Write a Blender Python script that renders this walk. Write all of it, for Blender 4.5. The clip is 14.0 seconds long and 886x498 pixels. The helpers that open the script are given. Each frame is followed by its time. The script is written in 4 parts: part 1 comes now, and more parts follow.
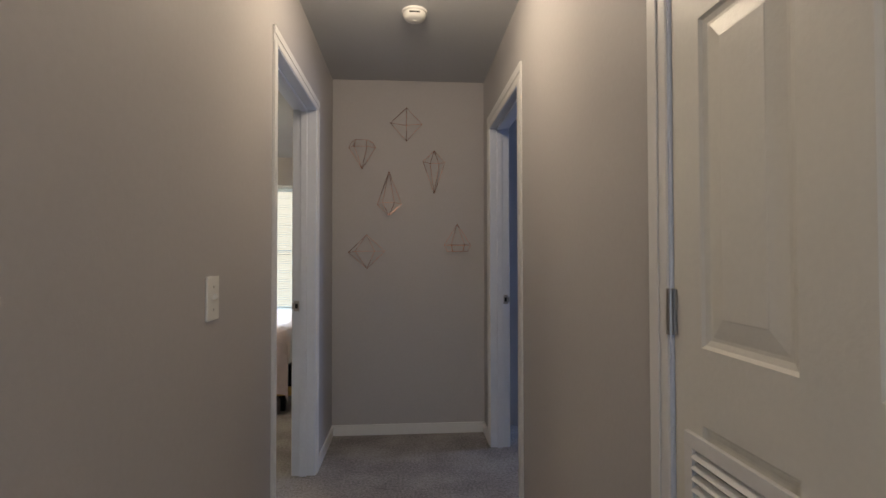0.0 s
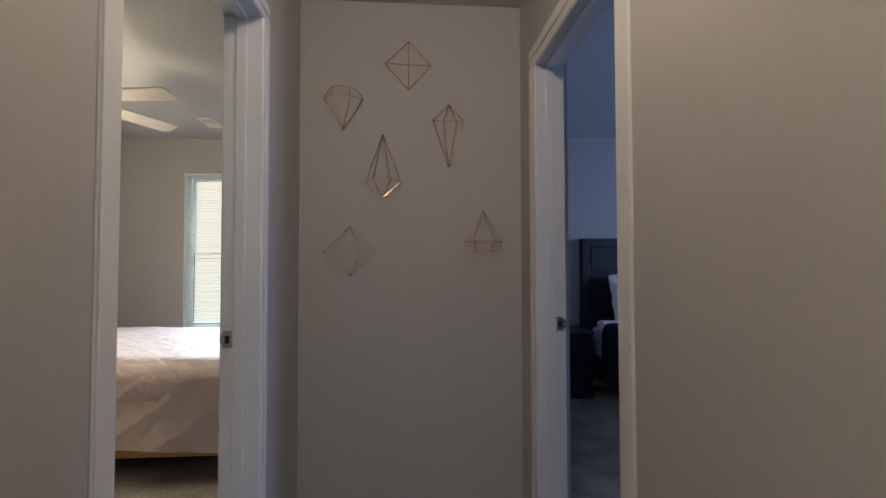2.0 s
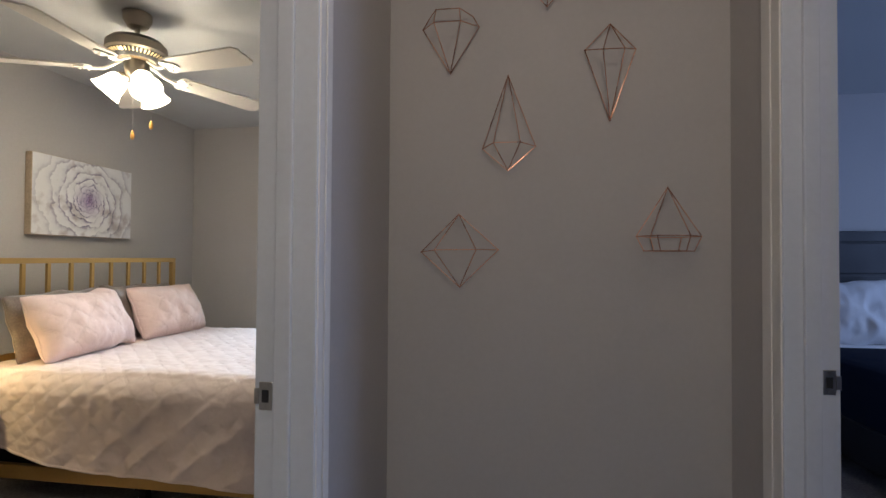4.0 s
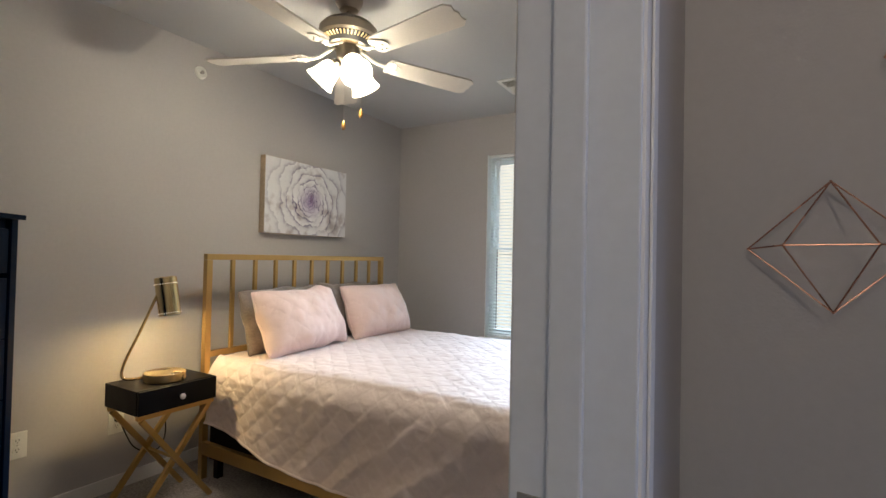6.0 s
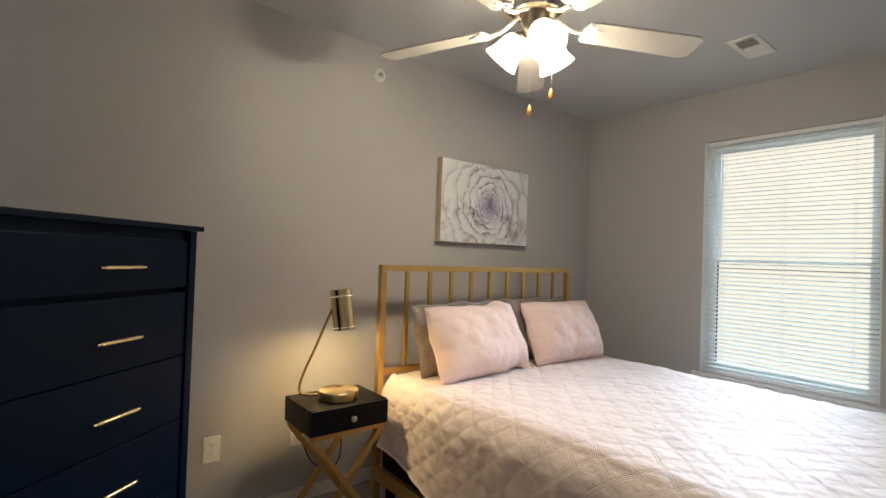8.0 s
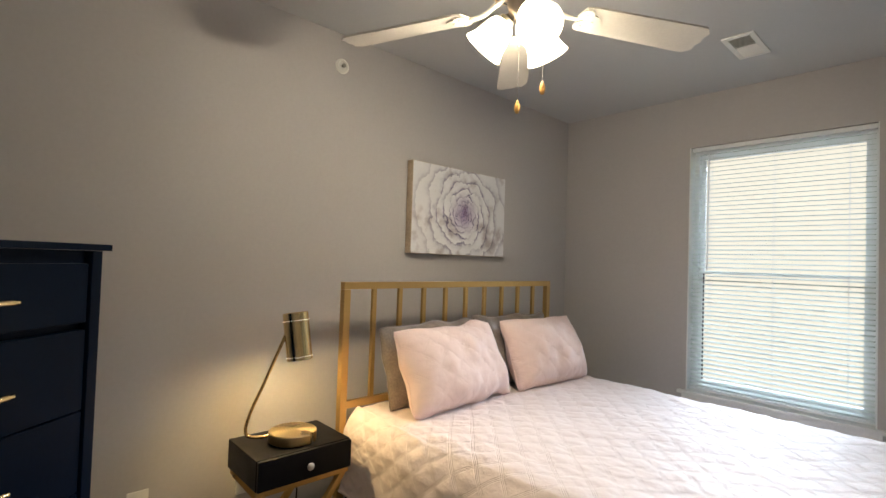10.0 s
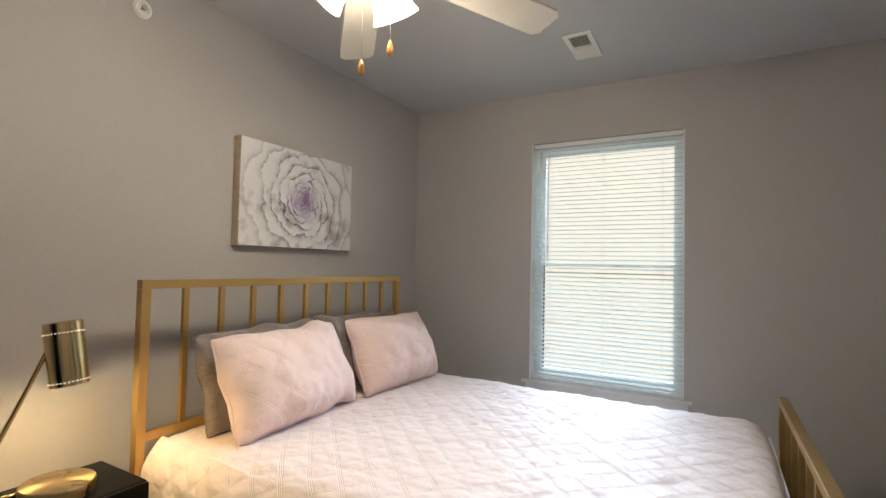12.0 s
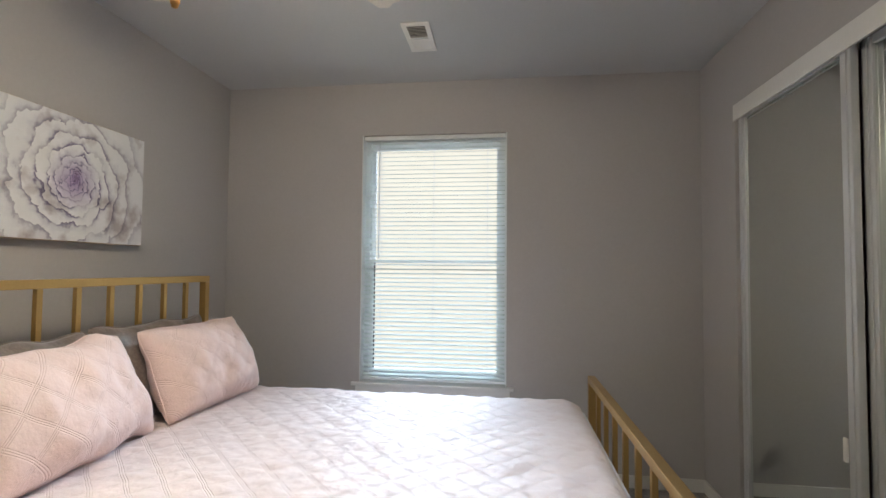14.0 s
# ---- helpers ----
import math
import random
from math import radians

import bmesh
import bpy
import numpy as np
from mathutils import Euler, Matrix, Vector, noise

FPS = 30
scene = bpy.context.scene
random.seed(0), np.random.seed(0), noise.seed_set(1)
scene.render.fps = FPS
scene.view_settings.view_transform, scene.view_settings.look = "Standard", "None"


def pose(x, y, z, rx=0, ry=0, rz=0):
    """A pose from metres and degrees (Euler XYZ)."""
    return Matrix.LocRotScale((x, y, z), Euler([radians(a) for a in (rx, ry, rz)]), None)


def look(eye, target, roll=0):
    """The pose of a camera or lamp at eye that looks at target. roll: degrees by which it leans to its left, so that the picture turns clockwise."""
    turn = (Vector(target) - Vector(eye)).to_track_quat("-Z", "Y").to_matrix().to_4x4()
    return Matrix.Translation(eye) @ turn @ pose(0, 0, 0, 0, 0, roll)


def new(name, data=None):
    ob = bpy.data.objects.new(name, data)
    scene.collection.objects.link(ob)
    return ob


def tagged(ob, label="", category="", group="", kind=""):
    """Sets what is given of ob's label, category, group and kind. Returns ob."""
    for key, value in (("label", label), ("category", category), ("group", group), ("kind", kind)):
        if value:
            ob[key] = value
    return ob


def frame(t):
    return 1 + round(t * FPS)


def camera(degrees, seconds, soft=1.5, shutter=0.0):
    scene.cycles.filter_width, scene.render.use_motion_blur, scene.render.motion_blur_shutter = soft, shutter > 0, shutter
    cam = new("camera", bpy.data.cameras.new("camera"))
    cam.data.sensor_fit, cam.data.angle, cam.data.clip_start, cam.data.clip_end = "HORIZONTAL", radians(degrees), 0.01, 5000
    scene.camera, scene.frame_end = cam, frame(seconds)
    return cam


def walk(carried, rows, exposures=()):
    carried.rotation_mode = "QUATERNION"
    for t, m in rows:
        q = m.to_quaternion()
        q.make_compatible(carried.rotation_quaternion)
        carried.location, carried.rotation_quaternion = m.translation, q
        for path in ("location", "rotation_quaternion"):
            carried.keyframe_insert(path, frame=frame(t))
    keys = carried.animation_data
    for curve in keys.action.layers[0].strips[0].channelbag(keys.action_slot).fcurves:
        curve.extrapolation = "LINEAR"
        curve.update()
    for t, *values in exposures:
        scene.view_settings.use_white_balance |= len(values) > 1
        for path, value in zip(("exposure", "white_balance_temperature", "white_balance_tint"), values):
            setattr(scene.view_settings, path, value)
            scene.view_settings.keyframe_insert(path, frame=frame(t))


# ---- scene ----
cam = camera(85.2, 14.0)
PATH = [
    (0, (0.567, 0.176, 1.204), (0.712, 2.170, 1.243), -0.1),
    (0.5, (0.562, 0.458, 1.203), (0.711, 2.452, 1.242), -0.1),
    (1, (0.558, 0.722, 1.202), (0.711, 2.715, 1.243), -0.1),
    (1.5, (0.553, 0.990, 1.195), (0.706, 2.984, 1.243), -0.1),
    (2, (0.543, 1.243, 1.191), (0.698, 3.235, 1.254), -0.1),
    (2.2, (0.541, 1.331, 1.195), (0.694, 3.324, 1.259), -0.1),
    (4.3, (0.413, 2.055, 1.229), (0.022, 4.016, 1.262), 0.6),
    (4.5, (0.384, 2.102, 1.222), (-0.081, 4.046, 1.262), 0.8),
    (5, (0.301, 2.224, 1.218), (-0.357, 4.112, 1.264), 1.2),
    (5.5, (0.218, 2.328, 1.215), (-0.612, 4.147, 1.266), 1.5),
    (6, (0.123, 2.425, 1.218), (-0.884, 4.152, 1.253), 1.2),
    (6.5, (0.043, 2.514, 1.217), (-1.173, 4.102, 1.248), 1.5),
    (7, (-0.03, 2.639, 1.224), (-1.445, 4.052, 1.254), 1.7),
    (7.5, (-0.108, 2.687, 1.239), (-1.633, 3.981, 1.274), 1.8),
    (7.7, (-0.146, 2.707, 1.247), (-1.7, 3.965, 1.283), 2.0),
    (9.8, (-0.421, 2.883, 1.309), (-1.922, 4.203, 1.365), 1.9),
    (10, (-0.435, 2.9, 1.315), (-1.901, 4.26, 1.368), 1.9),
    (10.5, (-0.475, 2.966, 1.308), (-1.823, 4.443, 1.366), 1.8),
    (11, (-0.502, 3.021, 1.298), (-1.74, 4.591, 1.361), 1.6),
    (11.5, (-0.536, 3.06, 1.294), (-1.649, 4.721, 1.358), 1.4),
    (12, (-0.566, 3.095, 1.283), (-1.551, 4.834, 1.351), 1.2),
    (12.5, (-0.596, 3.13, 1.277), (-1.439, 4.942, 1.348), 1.1),
    (13, (-0.636, 3.157, 1.273), (-1.298, 5.044, 1.346), 0.9),
    (13.5, (-0.682, 3.186, 1.264), (-1.141, 5.13, 1.344), 0.8),
    (14, (-0.729, 3.211, 1.26), (-0.986, 5.193, 1.341), 0.5),
]
walk(cam, [(t, look(eye, target, roll)) for t, eye, target, roll in PATH],
     [(0, 0.0, 6600, 10), (2.2, 0.0, 6450, 10), (4.5, 0.0, 6150, 10), (6.5, 0.0, 6150, 10), (7.5, 0.0, 6400, 10), (11.5, 0.0, 6350, 10), (14, 0.0, 6080, 10)])

# ---- light ----
world = bpy.data.worlds.new("world")
scene.world = world
world.use_nodes = True
wn = world.node_tree
sky = wn.nodes.new("ShaderNodeTexSky")
sky.sky_type, sky.sun_disc = "NISHITA", False
sky.sun_elevation, sky.sun_rotation = radians(21), radians(-14)
wn.links.new(sky.outputs[0], wn.nodes["Background"].inputs[0])
wn.nodes["Background"].inputs[1].default_value = 0.12


def lamp_area(name, m, w, h, watts, colour):
    data = bpy.data.lights.new(name, "AREA")
    data.shape, data.size, data.size_y, data.energy, data.color = "RECTANGLE", w, h, watts, colour
    ob = new(name, data)
    ob.matrix_world = m
    return ob


def lamp_point(name, at, watts, colour, radius):
    data = bpy.data.lights.new(name, "POINT")
    data.energy, data.color, data.shadow_soft_size = watts, colour, radius
    ob = new(name, data)
    ob.location = at
    return ob


DAY = (0.70, 0.84, 1.0)
WARM = (1.0, 0.71, 0.32)
HALL_WARM = (1.0, 0.83, 0.63)
# daylight through the bedroom window, and through the window of the other bedroom
lamp_area("daylight_bedroom", look((-1.18, 14.0, 5.6), (-1.18, 6.2, 1.5)), 8.0, 2.6, 4400, DAY)
lamp_area("daylight_other_room", look((5.06, 3.7, 1.4), (3.0, 3.7, 1.3)), 1.3, 1.4, 50, (0.40, 0.56, 1.0))
# hall ceiling light, table lamp
lamp_point("hall_bulb", (0.58, 1.95, 2.32), 15, HALL_WARM, 0.08)
lamp_point("hall_bulb_back", (0.58, -0.45, 2.32), 12.5, HALL_WARM, 0.08)
# daylight of the front room, through the opening at the hall's start
lamp_area("daylight_front_room", look((0.58, -1.38, 1.05), (0.58, 0.0, 1.0)), 0.9, 1.9, 4, (0.42, 0.62, 1.0))
lamp_point("table_lamp_bulb", (-2.240, 3.808, 0.917), 11.5, WARM, 0.02)
for k in range(3):
    a = radians(-31 + 120 * k)
    lamp_point("fan_bulb", (-1.414 + 0.108 * math.cos(a), 4.135 + 0.108 * math.sin(a), 2.052), 20 if k == 1 else 12.5, (1.0, 0.86, 0.635), 0.025)

# ---- plan ----
HX0, HX1, HYE = 0.050, 1.098, 3.52      # hall side walls and end wall
WT, WL = 0.114, 0.122                   # inner wall thickness, and that of the bedroom doorway's wall
BX0, BX1, BY0, BY1 = -2.553, 0.405, 2.0, 6.177   # bedroom
CEIL = 2.44


# ---- materials ----
def material(name, colour, rough=0.6, metal=0.0, vary=0.06, scale=3.0, fine=120.0, bump=0.0, bump_scale=200.0, sheen=0.0, coat=0.0, spec=0.5, per_object=0.0):
    """A principled surface with variation at two scales and fine relief."""
    m = bpy.data.materials.new(name)
    m.use_nodes = True
    t = m.node_tree
    b = t.nodes["Principled BSDF"]
    co = t.nodes.new("ShaderNodeTexCoord")
    n1, n2 = t.nodes.new("ShaderNodeTexNoise"), t.nodes.new("ShaderNodeTexNoise")
    n1.inputs["Scale"].default_value, n1.inputs["Detail"].default_value = scale, 4
    n2.inputs["Scale"].default_value, n2.inputs["Detail"].default_value = fine, 3
    for n in (n1, n2):
        t.links.new(co.outputs["Object"], n.inputs["Vector"])
    add = t.nodes.new("ShaderNodeMath")
    add.operation = "ADD"
    t.links.new(n1.outputs["Fac"], add.inputs[0])
    t.links.new(n2.outputs["Fac"], add.inputs[1])
    last = add.outputs[0]
    if per_object:
        info = t.nodes.new("ShaderNodeObjectInfo")
        more = t.nodes.new("ShaderNodeMath")
        more.operation, more.inputs[1].default_value = "MULTIPLY_ADD", per_object
        t.links.new(info.outputs["Random"], more.inputs[0])
        t.links.new(last, more.inputs[2])
        last = more.outputs[0]
    ramp = t.nodes.new("ShaderNodeMapRange")
    ramp.inputs["From Min"].default_value, ramp.inputs["From Max"].default_value = 0.6, 1.4
    ramp.inputs["To Min"].default_value, ramp.inputs["To Max"].default_value = 1 - vary, 1 + vary
    t.links.new(last, ramp.inputs["Value"])
    mix = t.nodes.new("ShaderNodeVectorMath")
    mix.operation = "SCALE"
    mix.inputs[0].default_value = colour
    t.links.new(ramp.outputs[0], mix.inputs["Scale"])
    t.links.new(mix.outputs[0], b.inputs["Base Color"])
    rr = t.nodes.new("ShaderNodeMapRange")
    rr.inputs["From Min"].default_value, rr.inputs["From Max"].default_value = 0.3, 0.7
    rr.inputs["To Min"].default_value, rr.inputs["To Max"].default_value = max(0.02, rough - 0.06), min(1, rough + 0.06)
    t.links.new(n1.outputs["Fac"], rr.inputs["Value"])
    t.links.new(rr.outputs[0], b.inputs["Roughness"])
    b.inputs["Metallic"].default_value = metal
    b.inputs["Specular IOR Level"].default_value = spec
    b.inputs["Sheen Weight"].default_value = sheen
    b.inputs["Coat Weight"].default_value = coat
    if bump:
        n3 = t.nodes.new("ShaderNodeTexNoise")
        n3.inputs["Scale"].default_value, n3.inputs["Detail"].default_value = bump_scale, 4
        t.links.new(co.outputs["Object"], n3.inputs["Vector"])
        bp = t.nodes.new("ShaderNodeBump")
        bp.inputs["Strength"].default_value, bp.inputs["Distance"].default_value = bump, 0.004
        t.links.new(n3.outputs["Fac"], bp.inputs["Height"])
        t.links.new(bp.outputs[0], b.inputs["Normal"])
    return m


WALL = material("wall_paint", (0.476, 0.456, 0.450), 0.62, vary=0.035, scale=1.3, fine=60, bump=0.10, bump_scale=160, spec=0.35)
CEILING = material("ceiling_paint", (0.56, 0.565, 0.57), 0.8, vary=0.03, scale=1.5, fine=70, bump=0.16, bump_scale=120, spec=0.25)
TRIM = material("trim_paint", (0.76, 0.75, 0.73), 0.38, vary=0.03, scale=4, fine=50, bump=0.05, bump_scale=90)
# white jambs: the cool light on them is put into this bluish base colour
JAMB_COOL_LIT = material("jamb_cool_lit_paint", (0.66, 0.70, 0.78), 0.38, vary=0.04, scale=5, fine=60, bump=0.06, bump_scale=110)
DOOR = material("door_paint", (0.74, 0.72, 0.66), 0.42, vary=0.03, scale=3, fine=80, bump=0.10, bump_scale=110)
CARPET = material("carpet_pile", (0.30, 0.275, 0.26), 0.95, vary=0.66, scale=3.6, fine=75, bump=1.0, bump_scale=210, sheen=0.2, spec=0.1)
VINYL = material("vinyl", (0.80, 0.82, 0.82), 0.4, vary=0.02)
PLASTIC = material("white_plastic", (0.80, 0.79, 0.75), 0.35, vary=0.02)
DARK = material("dark_gap", (0.015, 0.015, 0.016), 0.6)
STEEL = material("satin_nickel", (0.46, 0.44, 0.42), 0.34, 1.0, vary=0.06, fine=200)
ALU = material("brushed_aluminium", (0.70, 0.71, 0.72), 0.45, 0.6, vary=0.03, fine=200)
GOLD = material("gold_paint", (0.50, 0.325, 0.12), 0.38, 0.8, vary=0.06, scale=6, fine=150, bump=0.08)
BRASS = material("brushed_brass", (0.72, 0.55, 0.28), 0.2, 1.0, vary=0.10, scale=9, fine=260)
BRASS_SATIN = material("satin_brass", (0.74, 0.56, 0.28), 0.38, 0.75, vary=0.08, scale=9, fine=260)
ROSE = material("rose_gold_wire", (0.62, 0.34, 0.24), 0.28, 1.0, vary=0.10, scale=8)
BLACK = material("black_lacquer", (0.004, 0.004, 0.005), 0.40, vary=0.15, scale=10, bump=0.06, spec=0.13)
NAVY = material("navy_lacquer", (0.0007, 0.0055, 0.018), 0.45, vary=0.14, scale=5, bump=0.05, bump_scale=60, spec=0.08)
NAVY_CLOTH = material("navy_cloth", (0.006, 0.012, 0.030), 0.95, vary=0.2, scale=8, bump=0.4, spec=0.15)
SLATE = material("slate_wood", (0.014, 0.015, 0.022), 0.55, vary=0.2, scale=6, bump=0.15)
QUILT = material("blush_satin", (0.78, 0.665, 0.645), 0.55, vary=0.05, scale=9, fine=150, bump=0.35, bump_scale=70, sheen=0.35)
PILLOW = material("blush_cotton", (0.82, 0.63, 0.58), 0.72, vary=0.04, scale=9, fine=170, bump=0.35, bump_scale=110, sheen=0.3)
# marbled satin; the strong colour mottling also paints in its sheen
TAUPE = material("taupe_satin", (0.21, 0.17, 0.145), 0.36, vary=0.38, scale=16, bump=1.0, bump_scale=22, sheen=0.3)


def turned_brass():
    """Brass with the fine circular marks of a lathe."""
    m = material("turned_brass", (0.70, 0.52, 0.26), 0.30, 1.0, vary=0.08, scale=9, fine=260)
    t = m.node_tree
    b = t.nodes["Principled BSDF"]
    tg = t.nodes.new("ShaderNodeTangent")
    tg.direction_type, tg.axis = "RADIAL", "Z"
    t.links.new(tg.outputs[0], b.inputs["Tangent"])
    b.inputs["Anisotropic"].default_value = 0.85
    return m


BRASS_TURNED = turned_brass()


def add_stitch(m, p, gap, depth):
    """Sews a cloth with diamonds of triple seams, by its UV map in metres."""
    t = m.node_tree
    b = t.nodes["Principled BSDF"]

    def calc(op, a, c=None):
        n = t.nodes.new("ShaderNodeMath")
        n.operation = op
        for i, v in enumerate((a, c)):
            if isinstance(v, (int, float)):
                n.inputs[i].default_value = v
            elif v is not None:
                t.links.new(v, n.inputs[i])
        return n.outputs[0]

    uv = t.nodes.new("ShaderNodeUVMap")
    wob = t.nodes.new("ShaderNodeTexNoise")
    wob.inputs["Scale"].default_value = 7
    t.links.new(uv.outputs[0], wob.inputs["Vector"])
    sep = t.nodes.new("ShaderNodeSeparateXYZ")
    t.links.new(uv.outputs[0], sep.inputs[0])
    shift = calc("MULTIPLY", wob.outputs["Fac"], 0.022)
    u, v = calc("ADD", sep.outputs[0], shift), sep.outputs[1]
    best = None
    for a in (calc("ADD", u, v), calc("SUBTRACT", u, v)):
        k = calc("DIVIDE", a, p)
        d = calc("MULTIPLY", calc("ABSOLUTE", calc("SUBTRACT", calc("FRACT", k), 0.5)), p)
        for off in (0.0, gap):
            e = calc("ABSOLUTE", calc("SUBTRACT", d, off))
            best = e if best is None else calc("MINIMUM", best, e)
    seam = t.nodes.new("ShaderNodeMapRange")
    seam.interpolation_type = "SMOOTHSTEP"
    seam.inputs["From Min"].default_value, seam.inputs["From Max"].default_value = 0.0, 0.0036
    t.links.new(best, seam.inputs["Value"])
    crease = t.nodes.new("ShaderNodeTexNoise")
    crease.inputs["Scale"].default_value, crease.inputs["Detail"].default_value = 38, 6
    t.links.new(uv.outputs[0], crease.inputs["Vector"])
    height = calc("ADD", seam.outputs[0], calc("MULTIPLY", crease.outputs["Fac"], 2.7))
    old = b.inputs["Normal"].links[0].from_node
    bp = t.nodes.new("ShaderNodeBump")
    bp.inputs["Strength"].default_value, bp.inputs["Distance"].default_value = 1.0, depth
    t.links.new(height, bp.inputs["Height"])
    t.links.new(old.outputs[0], bp.inputs["Normal"])
    t.links.new(bp.outputs[0], b.inputs["Normal"])


add_stitch(QUILT, 0.118, 0.008, 0.0013)
add_stitch(PILLOW, 0.125, 0.008, 0.0012)
WHITE_CLOTH = material("white_cloth", (0.75, 0.75, 0.77), 0.85, vary=0.05, bump=0.3)
CANVAS = material("canvas_edge", (0.46, 0.37, 0.27), 0.8, vary=0.3, scale=14, bump=0.3)
BLADE = material("fan_blade_white", (0.66, 0.62, 0.56), 0.45, vary=0.06, scale=5, bump=0.08, bump_scale=40)
PEWTER = material("brushed_pewter", (0.36, 0.31, 0.25), 0.36, 1.0, vary=0.10, scale=12, fine=220)
WOODEN = material("honey_wood", (0.55, 0.30, 0.08), 0.4, vary=0.15, scale=30)


def glow_material(name, colour, strength, base):
    m = bpy.data.materials.new(name)
    m.use_nodes = True
    b = m.node_tree.nodes["Principled BSDF"]
    b.inputs["Base Color"].default_value = (*base, 1)
    b.inputs["Roughness"].default_value = 0.4
    b.inputs["Emission Color"].default_value = (*colour, 1)
    b.inputs["Emission Strength"].default_value = strength
    return m




def frosted_glass():
    """Lit frosted glass: glows, and lets half of its bulb's light straight through."""
    m = glow_material("lit_frosted_glass", (1.0, 0.86, 0.60), 6.0, (0.8, 0.78, 0.72))
    t = m.node_tree
    clear, mx = t.nodes.new("ShaderNodeBsdfTransparent"), t.nodes.new("ShaderNodeMixShader")
    mx.inputs[0].default_value = 0.5
    t.links.new(t.nodes["Principled BSDF"].outputs[0], mx.inputs[1])
    t.links.new(clear.outputs[0], mx.inputs[2])
    t.links.new(mx.outputs[0], t.nodes["Material Output"].inputs[0])
    return m


FROSTED = frosted_glass()
SPARK = glow_material("lit_hole", (1.0, 0.9, 0.7), 2.2, (0.8, 0.8, 0.7))


def mirror_material():
    m = bpy.data.materials.new("mirror_silver")
    m.use_nodes = True
    b = m.node_tree.nodes["Principled BSDF"]
    b.inputs["Base Color"].default_value = (0.80, 0.84, 0.81, 1)
    b.inputs["Metallic"].default_value, b.inputs["Roughness"].default_value = 1.0, 0.02
    return m


def glass_material():
    m = bpy.data.materials.new("window_glass")
    m.use_nodes = True
    t = m.node_tree
    g, tr, mx = t.nodes.new("ShaderNodeBsdfGlossy"), t.nodes.new("ShaderNodeBsdfTransparent"), t.nodes.new("ShaderNodeMixShader")
    g.inputs["Roughness"].default_value = 0.3
    mx.inputs[0].default_value = 0.008
    t.links.new(tr.outputs[0], mx.inputs[1])
    t.links.new(g.outputs[0], mx.inputs[2])
    t.links.new(mx.outputs[0], t.nodes["Material Output"].inputs[0])
    return m


def slat_material():
    """Thin vinyl slats that let some light through."""
    m = bpy.data.materials.new("blind_vinyl")
    m.use_nodes = True
    t = m.node_tree
    d, tr, mx = t.nodes.new("ShaderNodeBsdfDiffuse"), t.nodes.new("ShaderNodeBsdfTranslucent"), t.nodes.new("ShaderNodeMixShader")
    d.inputs["Color"].default_value = (0.74, 0.78, 0.77, 1)
    tr.inputs["Color"].default_value = (0.92, 0.97, 0.92, 1)
    mx.inputs[0].default_value = 0.42
    t.links.new(d.outputs[0], mx.inputs[1])
    t.links.new(tr.outputs[0], mx.inputs[2])
    t.links.new(mx.outputs[0], t.nodes["Material Output"].inputs[0])
    return m


MIRROR, GLASS, SLAT = mirror_material(), glass_material(), slat_material()


